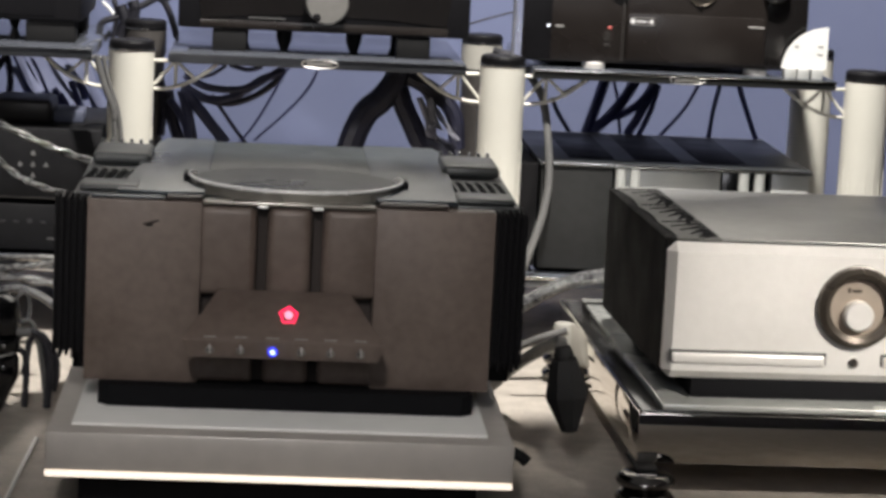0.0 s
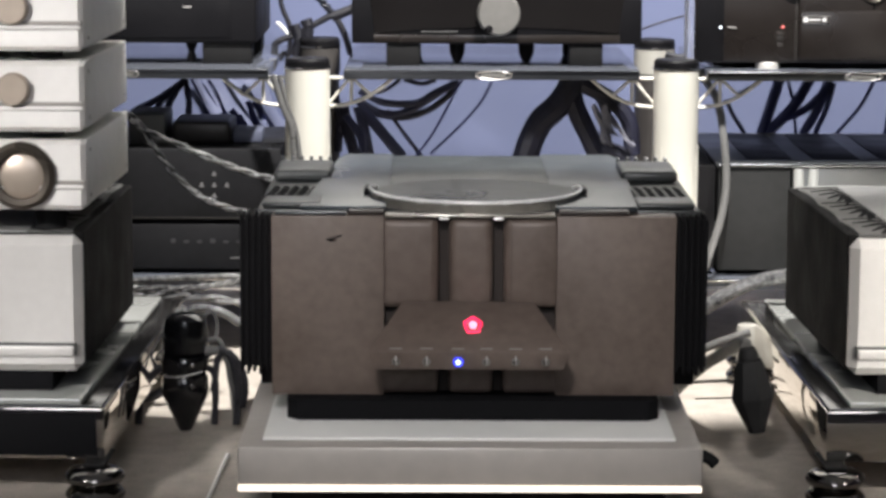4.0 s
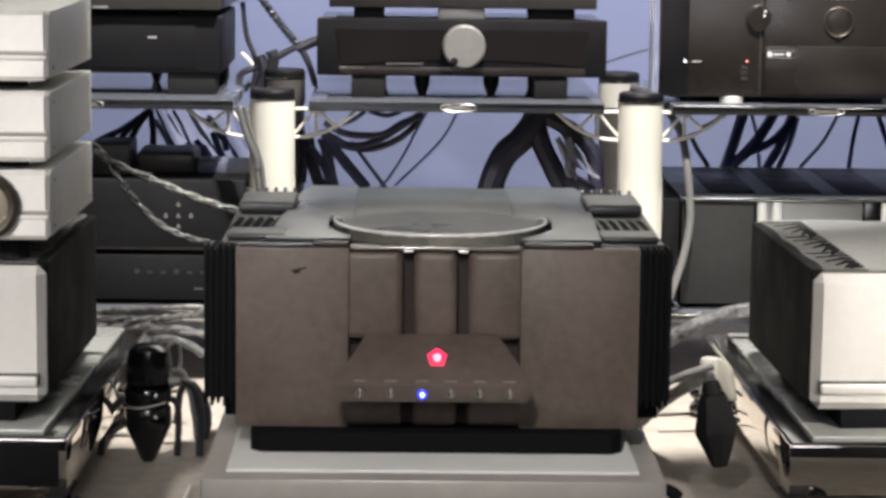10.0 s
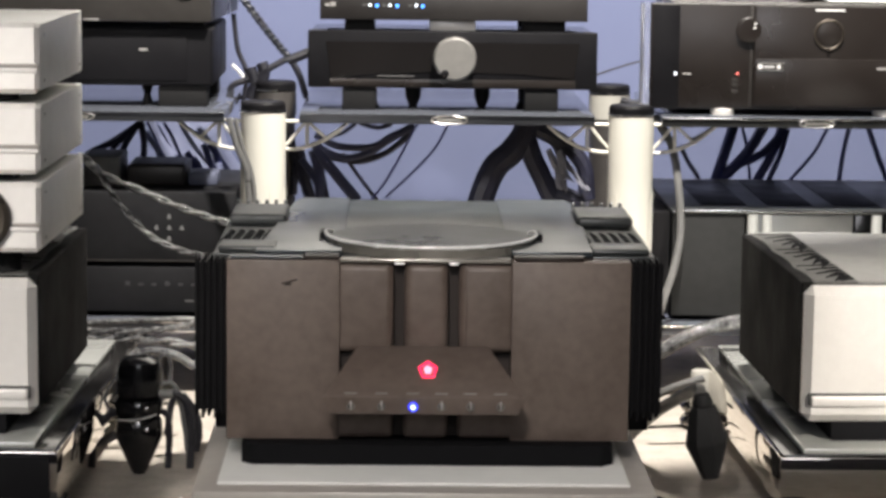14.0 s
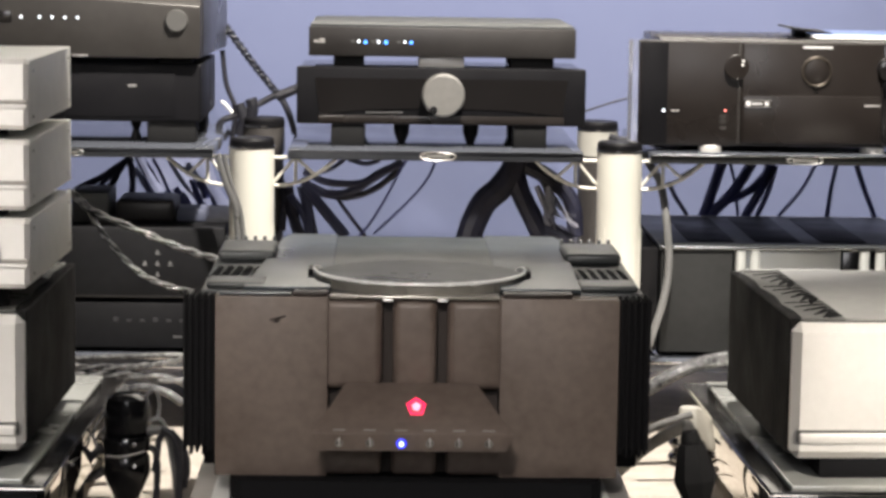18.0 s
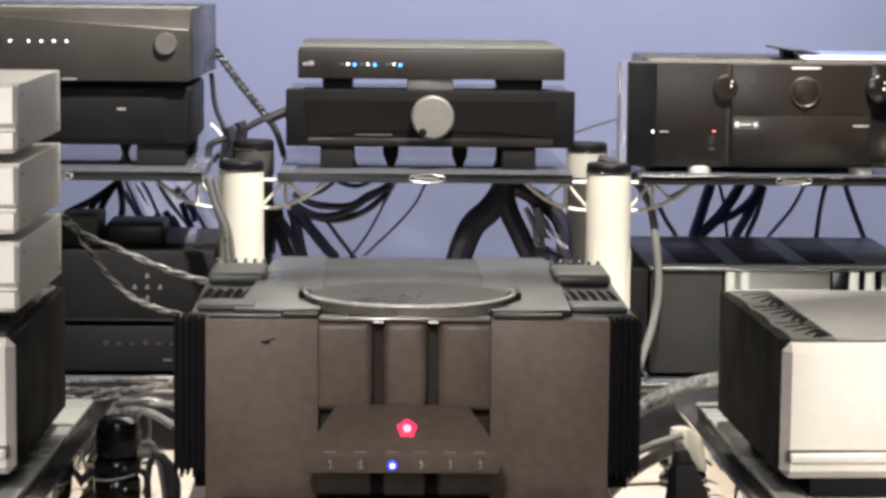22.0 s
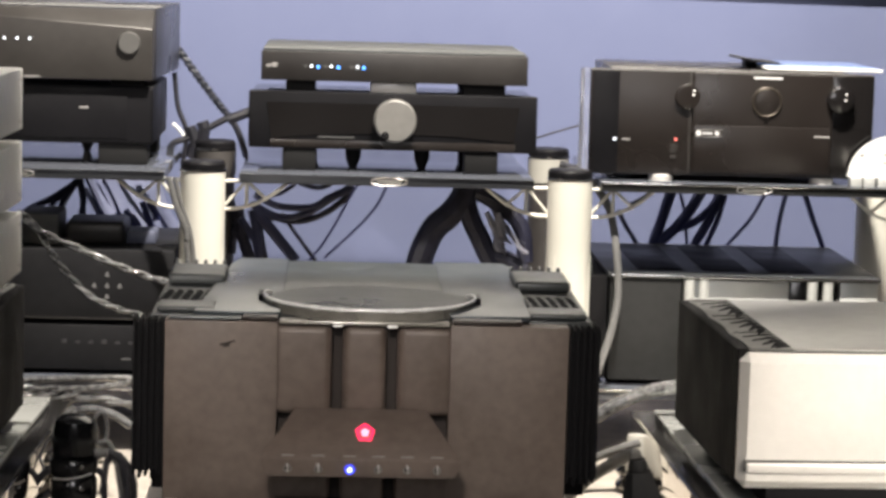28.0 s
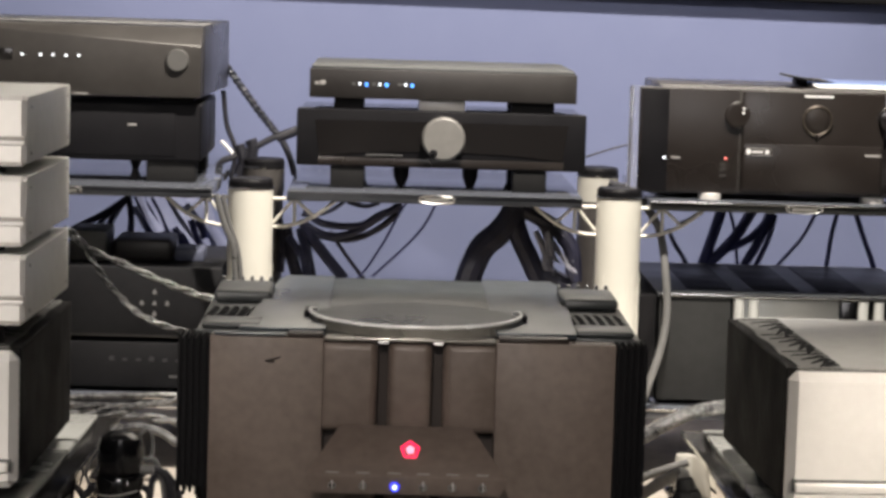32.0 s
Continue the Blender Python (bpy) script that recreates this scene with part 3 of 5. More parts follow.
part("rear_window", bx(AX - 0.1045, AX + 0.1045, 3.190, 3.520, 0.3727, 0.3805, 0.0002), ACRYLIC, amp, "dark glass rear window")
DX, DY = AX + 0.0065, 3.139
disc = part("top_disc", lathe([(0.0, 0.3790), (0.131, 0.3790), (0.1325, 0.3800), (0.131, 0.3812), (0.0, 0.3812)], (DX, DY, 0), "z", 72), ACRYLIC, amp, "smoked acrylic disc")


def on_rim(degrees, r=0.1342, z=0.3866):
    """A point of the disc's rim, counted from its right end round the front."""
    a = math.radians(degrees)
    return (DX + r * math.cos(a), DY - r * math.sin(a), z)


part("disc_rim", tube([on_rim(-14, 0.131, 0.3835)] + [on_rim(k) for k in range(-9, 191, 4)] + [on_rim(194, 0.131, 0.3835)], 0.0024, 8, 1), DISCRIM, disc, "bright chrome front rim of the disc")
# Four bright beads stand in for lamp highlights along the rim.
for k in (61, 75, 106, 121):
    part("rim_glint", tube([on_rim(k - 1.6, 0.1352), on_rim(k, 0.1354), on_rim(k + 1.6, 0.1352)], 0.0031, 8, 3), DISCRIM, disc, "small bright bead drawn as a rim highlight")
skirt = [on_rim(k, 0.1336, 0.3768) for k in range(-6, 187, 4)]
bm = bmesh.new()
low, high = [bm.verts.new((x, y, 0.3705)) for x, y, z in skirt], [bm.verts.new((x, y, 0.3852)) for x, y, z in skirt]
for i in range(len(skirt) - 1):
    bm.faces.new((low[i], low[i + 1], high[i + 1], high[i]))
g = bmesh.ops.extrude_face_region(bm, geom=bm.faces[:])
for v in [e for e in g["geom"] if isinstance(e, bmesh.types.BMVert)]:
    v.co += Vector((DX - v.co.x, DY - v.co.y, 0)) * 0.018
bmesh.ops.recalc_face_normals(bm, faces=bm.faces[:])
part("disc_skirt", bm, SKIRT, disc, "bronze-tinted curved skirt")
for s in (-1, 1):
    part("disc_clip", bx(DX + s * 0.1385 - 0.003, DX + s * 0.1385 + 0.003, 3.12, 3.16, 0.3803, 0.3885, 0.0015), BLACK, disc, "small black clip")

# plinth under the amplifier
pl = thing("amplifier_plinth", (0.034, 3.15, 0.0), "grey lacquered plinth with a pale top slab under the amplifier", "plinth")
part("body", bx(-0.241, 0.308, 2.85, 3.50, 0.0715, 0.1180, 0.003), PLINTH, pl, "grey lacquered body")
part("top_slab", bx(-0.213, 0.279, 2.882, 3.47, 0.1183, 0.1222, 0.0012), SLAB, pl, "pale grey slab")
part("edge_strip", bx(-0.2405, 0.3075, 2.8485, 2.8560, 0.0645, 0.0712, 0.0008), STRIP, pl, "warm white bottom edge strip made to glow")
part("base_board", bx(-0.2400, 0.3070, 2.8565, 3.4990, 0.0650, 0.0713, 0.0008), PLINTH, pl)
part("sub_base", bx(-0.205, 0.270, 2.90, 3.44, 0.012, 0.0648, 0.003), BLACK, pl, "black recessed sub-base")
for x in (-0.19, 0.255):
    for y in (2.92, 3.42):
        part("foot", lathe([(0.0, 0.0), (0.022, 0.0), (0.022, 0.0118), (0.0, 0.0118)], (x, y, 0)), RUBBER, pl)

# ---------------------------------------------------------------- silver amplifiers on steel platforms


def silver_amp(name, m, label):
    """Local frame: x across from the front panel's middle, y back from its face, z up from the platform."""
    a = thing(name, m, label, "amplifier", "silver amplifiers", local=True)
    w = 0.2475
    fp = part("front_panel", bx(-w, w, 0.0, 0.030, 0.0265, 0.2010, 0.0105, 1), SILVER, a, "thick silver front panel")
    for x0, x1 in ((-w + 0.007, -0.035), (0.035, w - 0.007)):
        # Darker strip set on the panel draws the shade inside the groove.
        part("groove", bx(x0, x1, -0.0010, 0.004, 0.0485, 0.0655, 0.006, 3), VENTGREY, fp, "rounded horizontal strip toned like a shaded groove")
        part("groove_lip", bx(x0 + 0.003, x1 - 0.003, -0.0042, 0.003, 0.0470, 0.0612, 0.0062, 4), SILVER, fp)
    part("dial_ring", lathe([(0.037, -0.001), (0.0375, -0.010), (0.045, -0.014), (0.0520, -0.009), (0.0535, 0.0), (0.037, 0.0)], (0, 0, 0.126), "y", 56), DARKRING, fp, "dark bronze dial ring")
    di = part("dial", lathe([(0.0, -0.0015), (0.040, -0.0015), (0.040, 0.001), (0.0, 0.001)], (0, 0, 0.126), "y", 48), BEIGE, fp, "champagne dial face")
    part("knob", lathe([(0.0, -0.016), (0.017, -0.016), (0.0195, -0.013), (0.0200, -0.001), (0.0, -0.001)], (0.0, 0, 0.1155), "y", 40), SILVER, di, "small silver knob")
    part("print_bar", join(bx(-0.014, -0.010, -0.0021, -0.0016, 0.1445, 0.151, 0), bx(-0.008, 0.004, -0.0021, -0.0016, 0.145, 0.149, 0)), DARKRING, di)
    part("button", lathe([(0.0, -0.005), (0.0055, -0.005), (0.0070, -0.003), (0.0070, 0.001), (0.0, 0.001)], (0, 0, 0.0525), "y", 24), CHROME, fp, "small polished button")
    body = part("body", bx(-w + 0.045, w - 0.045, 0.030, 0.47, 0.0265, 0.200, 0.002), BLACK, a, "black body")
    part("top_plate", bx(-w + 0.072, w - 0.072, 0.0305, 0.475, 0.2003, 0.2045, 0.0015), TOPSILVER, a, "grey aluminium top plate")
    for s in (-1, 1):
        for k in range(24):
            y0 = 0.034 + k * 0.0182
            xa, xb = sorted((s * (w - 0.0455), s * (w - 0.001)))
            part("fin", bx(xa, xb, y0, y0 + 0.0174, 0.028, 0.2030, 0.0015, 1), FINGREY, a, "black heat sink fin")
        edge = [(s * (w - 0.012 - 0.005 * abs(math.sin(math.pi * t / 0.148))), t) for t in np.linspace(0.031, 0.474, 31)]
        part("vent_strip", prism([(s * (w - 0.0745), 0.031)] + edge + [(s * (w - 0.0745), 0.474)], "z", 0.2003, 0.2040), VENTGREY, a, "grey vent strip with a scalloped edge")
        for g in range(3):
            for j in range(6):
                yr = 0.031 + 0.148 * g + 0.137 - 0.0235 * j
                xi = w - 0.0725
                xo = w - 0.018 - 0.0065 * j
                tilt = 0.012 + 0.009 * j
                th = 0.0065 + 0.0010 * j
                ys = max(0.033, yr - tilt)
                part("vent_slit", prism([(s * xi, yr), (s * xo, ys), (s * xo, ys + th * 0.6), (s * (xi + 0.012), yr + th), (s * xi, yr + th)], "z", 0.2038, 0.2047), VELVET, a, "black slanted vent slit")
    for x in (-0.17, 0.17):
        for y in (0.07, 0.40):
            part("foot", lathe([(0.0, 0.0), (0.027, 0.0), (0.029, 0.004), (0.029, 0.0265), (0.0, 0.0265)], (x, y, 0)), BLACK, a, "black round foot")
    # Black plate fills the foot gap so that it looks fully shaded.
    part("base_plate", bx(-w + 0.040, w - 0.040, 0.012, 0.46, 0.0005, 0.0262, 0.002), VELVET, a, "black plate filling the shaded gap")
    return a


def platform(name, m, label, dark=False, w=0.545, d=0.755):
    """Local frame: x across from the middle, y back from the front edge, z up from the floor."""
    p = thing(name, m, label, "platform", "steel platforms", local=True)
    h = w / 2
    part("body", bx(-h, h, 0.0, d, 0.0520, 0.1165, 0.0015), MIRROR, p, "mirror-polished steel box frame")
    part("border", bx(-h + 0.004, h - 0.004, 0.004, d - 0.004, 0.1167, 0.1195, 0.001), GLOSS, p, "gloss black top border")
    part("top_slab", bx(-h + 0.030, h - 0.030, 0.006, d - 0.03, 0.1197, 0.1275, 0.002), POLISHSLAB, p, "grey metal top slab")
    part("corner_rod", tube([(-h + 0.003, 0.0, 0.1175), (-h + 0.003, d / 2, 0.1175), (-h + 0.003, d, 0.1175)], 0.0022, 6, 2), CHROME, p, "thin chrome edge")
    part("corner_rod", tube([(h - 0.003, 0.0, 0.1175), (h - 0.003, d / 2, 0.1175), (h - 0.003, d, 0.1175)], 0.0022, 6, 2), CHROME, p, "thin chrome edge")
    for x in (-h + 0.010, h - 0.010):
        for y in (-0.016, d - 0.045):
            part("foot_arm", bx(x - 0.014, x + 0.014, y - 0.012, y + 0.075, 0.0468, 0.0518, 0.002), RUBBER, p, "black foot bracket")
            prof = [(0.0, 0.0), (0.026, 0.0)] + [(0.0300 + 0.0080 * math.sin(math.pi * k / 6), 0.002 + 0.020 * k / 6) for k in range(7)]
            prof += [(0.0245, 0.0228), (0.0245, 0.0242)] + [(0.0300 + 0.0080 * math.sin(math.pi * k / 6), 0.025 + 0.020 * k / 6) for k in range(7)] + [(0.020, 0.0466), (0.0, 0.0466)]
            part("foot", lathe(prof, (x, y, 0), "z", 40), DARKCHROME, p, "two-tier dark polished steel foot")
    if dark:
        # Black sheet paints the dark reflection onto the polished front.
        part("dark_reflection", bx(-h + 0.012, h - 0.010, -0.0016, 0.0, 0.0560, 0.1105, 0.0006), VELVET, p, "black sheet for a dark reflection in the front")
    else:
        # Cream cylinder added for an unidentified pale shape beside the steel flank.
        part("pale_shape", lathe([(0.0, 0.040), (0.010, 0.0405), (0.014, 0.045), (0.015, 0.053), (0.015, 0.102), (0.0135, 0.108), (0.0, 0.109)], (-h - 0.0100, 0.62, 0), "z", 24), DIMCREAM, p, "cream rounded cylinder for an unidentified pale shape")
    return p


RZ = 2.2
platform("steel_platform", pose(0.7570, 3.057, 0, 0, 0, 1.4), "mirror-polished steel platform carrying the silver amplifier")
silver_amp("silver_amplifier", pose(0.764, 3.098, 0.1278, 0, 0, RZ), "silver-fronted amplifier with a round dial on a steel platform")
platform("steel_platform", pose(-0.6970, 3.06, 0, 0, 0, -1.7), "mirror-polished steel platform carrying a stack of silver units", True)
silver_amp("silver_amplifier", pose(-0.704, 3.098, 0.1278, 0, 0, -1.0), "silver-fronted amplifier under a stack of silver units")


def silver_unit(z, knob, label, drop=0.0025):
    u = thing("silver_unit", pose(-0.664, 3.10, z, 0, 0, -1.4), label, "hi-fi unit", "stacked silver units", local=True)
    w = 0.2155
    h = 0.0885
    fp = part("front_panel", bx(-w, w, 0.0, 0.022, 0.008, h + 0.008, 0.006, 1), SILVER, u, "silver front panel")
    # Strip in the shaded aluminium tone draws the groove's shade.
    part("groove", bx(-w + 0.004, w - 0.001, -0.0008, 0.003, 0.0405, 0.0460, 0.001), GROOVE, fp, "horizontal strip toned like a shaded groove")
    part("groove_lip", bx(-w + 0.004, w - 0.001, -0.0030, 0.003, 0.0345, 0.0402, 0.002), SILVER, fp)
    part("case", bx(-w + 0.0015, w - 0.0015, 0.0225, 0.365, 0.010, h + 0.006, 0.002), CASESILVER, u, "pale aluminium case")
    for y in (0.045, 0.34):
        for zz in (0.022, 0.08):
            part("screw", lathe([(0.0, 0.0), (0.0026, 0.0), (0.0026, 0.0012), (0.0, 0.0012)], (w - 0.0016, y, zz), "x", 12), CHROME, u)
    for x in (-0.16, 0.16):
        for y in (0.06, 0.31):
            part("foot", lathe([(0.0, -drop), (0.02, -drop), (0.02, 0.0098), (0.0, 0.0098)], (x, y, 0)), RUBBER, u, "black rubber foot")
    if knob == "dial":
        part("dial_ring", lathe([(0.029, -0.001), (0.030, -0.010), (0.037, -0.011), (0.043, -0.007), (0.0435, 0.0), (0.029, 0.0)], (0.135, 0, 0.052), "y", 48), DARKRING, fp, "dark bronze dial ring")
        part("dial", lathe([(0.0, -0.006), (0.022, -0.006), (0.029, -0.002), (0.029, 0.001), (0.0, 0.001)], (0.135, 0, 0.052), "y", 40), BEIGE, fp, "champagne dial face")
    else:
        part("knob", lathe([(0.0, -0.012), (0.018, -0.012), (0.021, -0.009), (0.021, 0.001), (0.0, 0.001)], (0.128, 0, 0.062), "y", 40), BEIGE, fp, "champagne round knob")
    return u


silver_unit(0.3545, "dial", "silver hi-fi unit with a large dark-ringed dial", 0.0222)
silver_unit(0.4535, "knob", "silver hi-fi unit with a small round knob")
silver_unit(0.5545, "knob", "topmost silver hi-fi unit with a small round knob")

# ---------------------------------------------------------------- middle shelf
dac = thing("preamplifier", (0.088, 4.2, 0.4636), "black preamplifier with a big grey knob on block feet", "hi-fi unit")
dcase = part("case", bx(-0.143, 0.318, 4.052, 4.27, 0.5005, 0.5895, 0.002), GLOSS, dac, "black case")
fr = part("front_panel", bx(-0.1475, 0.3225, 4.030, 4.0518, 0.4995, 0.5925, 0.003), BLACK, dac, "black front panel with sloped ends")
# The curved lower outline draws a reflection across the gloss front.
part("window", prism([(-0.110, 0.5165), (-0.118, 0.5745), (0.293, 0.5745), (0.285, 0.5165), (0.2, 0.5240), (0.088, 0.5270), (-0.02, 0.5240)], "y", 4.0285, 4.0298), GLOSS, fr, "gloss black display window with a reflection-shaped lower edge")
part("lower_band", bx(-0.112, 0.287, 4.0282, 4.0297, 0.5020, 0.5145, 0.0006), BROWNBLACK, fr, "brown-black lower band")
part("print_bar", bx(-0.035, 0.025, 4.0270, 4.0281, 0.5185, 0.5205, 0.0002), DIMPRINT, fr)
kn = part("knob", lathe([(0.0, -0.024), (0.0315, -0.024), (0.0345, -0.021), (0.0352, -0.004), (0.0352, 0.0), (0.0, 0.0)], (0.0905, 4.030, 0.5490), "y", 56), KNOBGREY, dac, "large satin grey knob")
part("dimple", lathe([(0.0, -0.0252), (0.0045, -0.0252), (0.0065, -0.0242), (0.0065, -0.0235), (0.0, -0.0235)], (0.0745, 4.030, 0.5255), "y", 20), BLACK, kn, "dark finger dimple")
# Chrome bead draws the highlight at the knob's lower left.
part("dimple_glint", lathe([(0.0, -0.0262), (0.0022, -0.0262), (0.0022, -0.025), (0.0, -0.025)], (0.0735, 4.030, 0.5232), "y", 12), CHROME, kn)
for x0, x1 in ((-0.0915, -0.0365), (0.2055, 0.2600)):
    for y in (4.033, 4.205):
        part("foot", bx(x0, x1, y, y + 0.055, 0.4637, 0.4992, 0.002), RUBBER, dac, "black block foot")
for x in (0.024, 0.138):
    part("cone_foot", lathe([(0.0, 0.4637), (0.006, 0.4637), (0.0125, 0.480), (0.0135, 0.5003), (0.0, 0.5003)], (x, 4.10, 0), "z", 24), BLACK, dac, "black cone foot")

box = thing("streamer", (0.089, 4.2, 0.593), "slim graphite streamer with blue and white lights on the preamplifier", "hi-fi unit")
part("case", bx(-0.1285, 0.3065, 4.066, 4.430, 0.609, 0.6555, 0.003), STREAMERGREY, box, "graphite grey case")
part("top_cover", prism([(-0.1265, 4.0665), (0.3045, 4.0665), (0.3045, 4.405), (0.290, 4.428), (-0.112, 4.428), (-0.1265, 4.405)], "z", 0.6557, 0.6600, 0.001), COVER, box, "grey top cover")
sf = part("front_panel", bx(-0.1290, 0.3070, 4.058, 4.0657, 0.6085, 0.6560, 0.0015), STREAMERGREY, box, "graphite front panel")
part("print_mark", join(bx(-0.121, -0.113, 4.0572, 4.0578, 0.6300, 0.6345, 0), bx(-0.112, -0.103, 4.0572, 4.0578, 0.6300, 0.6370, 0)), GREYPRINT, sf)
for xw, xb in ((-0.0475, -0.0365), (-0.0150, -0.0035), (0.0275, 0.0380)):
    part("white_light", lathe([(0.0, -0.001), (0.0019, -0.001), (0.0022, 0.0005), (0.0, 0.0005)], (xw, 4.0578, 0.6325), "y", 14), WHITE_LED, sf, "lit white indicator")
    part("blue_light", lathe([(0.0, -0.001), (0.0026, -0.001), (0.0030, 0.0005), (0.0, 0.0005)], (xb, 4.0578, 0.6315), "y", 14), CYAN_LED, sf, "lit blue indicator")
    part("print_bar", bx(xw - 0.0125, xw - 0.006, 4.0573, 4.0579, 0.6310, 0.6340, 0), DIMPRINT, sf)
for x0, x1 in ((-0.0890, -0.0400), (0.2020, 0.2720)):
    for y in (4.072, 4.20):
        part("foot", bx(x0, x1, y, y + 0.05, 0.5900, 0.6088, 0.002), RUBBER, box, "black rubber foot")
part("support_bar", bx(0.05, 0.125, 4.072, 4.14, 0.5900, 0.6080, 0.002), SILVER, box)

# ---------------------------------------------------------------- left shelf
lb = thing("graphite_amplifier", (-0.51, 4.2, 0.5935), "graphite grey amplifier with a row of white lights and a knob", "amplifier")
part("case", prism([(-0.722, 4.060), (-0.3005, 4.060), (-0.2840, 4.41), (-0.722, 4.41)], "z", 0.604, 0.7205, 0.003), SATINCASE, lb, "graphite grey case")
bm = bmesh.new()
XL, XR = -0.7245, -0.3035
v = [bm.verts.new(p) for p in ((XL, 4.03, 0.603), (XR, 4.03, 0.603), (XR, 4.03, 0.686), (XL, 4.03, 0.714), (XL, 4.0595, 0.603), (XR, 4.0595, 0.603), (XR, 4.0595, 0.7165), (XL, 4.0595, 0.7185))]
for f in ((0, 1, 2, 3), (3, 2, 6, 7), (4, 7, 6, 5), (0, 4, 5, 1), (1, 5, 6, 2), (0, 3, 7, 4)):
    bm.faces.new([v[i] for i in f])
bmesh.ops.recalc_face_normals(bm, faces=bm.faces[:])
bmesh.ops.bevel(bm, geom=bm.edges[:], offset=0.002, segments=2, profile=0.5, affect="EDGES")
lf = part("front_panel", bm, GREYBOX, lb, "graphite front panel with a swept brow")
part("knob", lathe([(0.0, -0.007), (0.0165, -0.007), (0.0180, -0.005), (0.0185, 0.0), (0.0, 0.0)], (-0.3415, 4.030, 0.6635), "y", 40), KNOBDARK, lf, "round grey knob")
for x in (-0.592, -0.562, -0.542, -0.5215, -0.5010):
    part("white_light", lathe([(0.0, -0.001), (0.0018, -0.001), (0.0022, 0.0005), (0.0, 0.0005)], (x, 4.0298, 0.6665), "y", 12), WHITE_LED, lf, "lit white indicator")
part("display", bx(-0.64, -0.607, 4.0290, 4.0299, 0.658, 0.676, 0.0003), GLOSS, lf, "dark display window")
part("print_bar", bx(-0.51, -0.485, 4.0292, 4.0299, 0.6045, 0.6070, 0.0002), GREYPRINT, lf)
for x in (-0.68, -0.345):
    for y in (4.08, 4.32):
        part("foot", bx(x - 0.028, x + 0.028, y - 0.025, y + 0.025, 0.5937, 0.6038, 0.002), RUBBER, lb, "black foot")

bk = thing("black_amplifier", (-0.5, 4.2, 0.4636), "black amplifier on tall block feet under the graphite amplifier", "amplifier")
part("case", bx(-0.72, -0.3020, 4.068, 4.36, 0.4985, 0.5930, 0.004), BLACK, bk, "matt black case")
bf = part("front_panel", bx(-0.722, -0.3030, 4.048, 4.0678, 0.4975, 0.5932, 0.006, 3), BLACK, bk, "matt black front panel")
part("inset", bx(-0.70, -0.345, 4.0462, 4.0479, 0.507, 0.580, 0.0006), BLACK, bf, "black inset")
part("print_bar", bx(-0.422, -0.408, 4.0452, 4.0461, 0.555, 0.5585, 0.0002), GREYPRINT, bf)
for x0, x1 in ((-0.695, -0.61), (-0.392, -0.312)):
    for y in (4.055, 4.29):
        part("foot", bx(x0, x1, y, y + 0.06, 0.4637, 0.4973, 0.003), RUBBER, bk, "tall black block foot")
part("cone_foot", lathe([(0.0, 0.4637), (0.010, 0.4637), (0.005, 0.480), (0.012, 0.4983), (0.0, 0.4983)], (-0.415, 4.11, 0), "z", 20), BLACK, bk, "small black cone foot")

# ---------------------------------------------------------------- right shelf
av = thing("av_receiver", (0.63, 4.2, 0.4636), "black home cinema receiver with round knobs and a flap door", "receiver")
part("case", bx(0.446, 0.832, 4.03, 4.34, 0.479, 0.6440, 0.003), BROWNBLACK, av, "black case")
af = part("front_panel", bx(0.4055, 0.8690, 4.000, 4.0298, 0.4735, 0.6435, 0.004), BROWNBLACK, av, "brown-black front panel")
part("end_recess", bx(0.4085, 0.452, 3.9980, 3.9999, 0.476, 0.641, 0.0006), BLACK, af, "black end strip")
part("end_recess", bx(0.8005, 0.8660, 3.9980, 3.9999, 0.476, 0.641, 0.0006), GLOSS, af, "gloss black end panel")
part("centre_panel", bx(0.5720, 0.8000, 3.9920, 3.9999, 0.4790, 0.6415, 0.002), BROWNBLACK, af, "raised centre panel")
part("flap_door", bx(0.5740, 0.7960, 3.9885, 3.9918, 0.4800, 0.5570, 0.0015), BROWNBLACK, af, "flap door")
part("seam", bx(0.5660, 0.5700, 3.9990, 3.9999, 0.4780, 0.6420, 0.0003), GREYBOX, af, "lighter vertical seam")
for x, r, dep, m, lbl in ((0.563, 0.021, 0.0045, BROWNBLACK, "gloss brown-black input knob"), (0.811, 0.023, 0.0205, GLOSS, "gloss black volume knob")):
    k = part("knob", lathe([(0.0, -dep), (r * 0.80, -dep), (r * 0.90, -dep * 0.94), (r * 0.97, -dep * 0.75), (r, -0.002), (0.0, -0.002)], (x, 4.0 if dep > 0.02 else 3.996, 0.602), "y", 40), m, af, lbl)
# Pale beads paint the lamp highlights on the two knobs.
for x, z in ((0.5725, 0.6120), (0.5715, 0.6055), (0.8185, 0.6130), (0.8170, 0.6030)):
    part("knob_glint", lathe([(0.0, -0.0012), (0.0016, -0.0012), (0.0021, 0.0), (0.0, 0.0)], (x, 3.9912 if x < 0.7 else 3.9794, z), "y", 10), DISCRIM, af, "tiny bright bead drawn as a knob highlight")
part("dial_ring", lathe([(0.0212, -0.003), (0.0228, -0.0038), (0.0245, -0.003), (0.0250, 0.0), (0.0212, 0.0)], (0.6915, 3.992, 0.5965), "y", 40), DARKRING, af, "bronze ring of the selector")
part("selector", lathe([(0.0, -0.003), (0.017, -0.003), (0.021, -0.001), (0.021, 0.0), (0.0, 0.0)], (0.6915, 3.992, 0.5965), "y", 40), BROWNBLACK, af, "round selector pad")
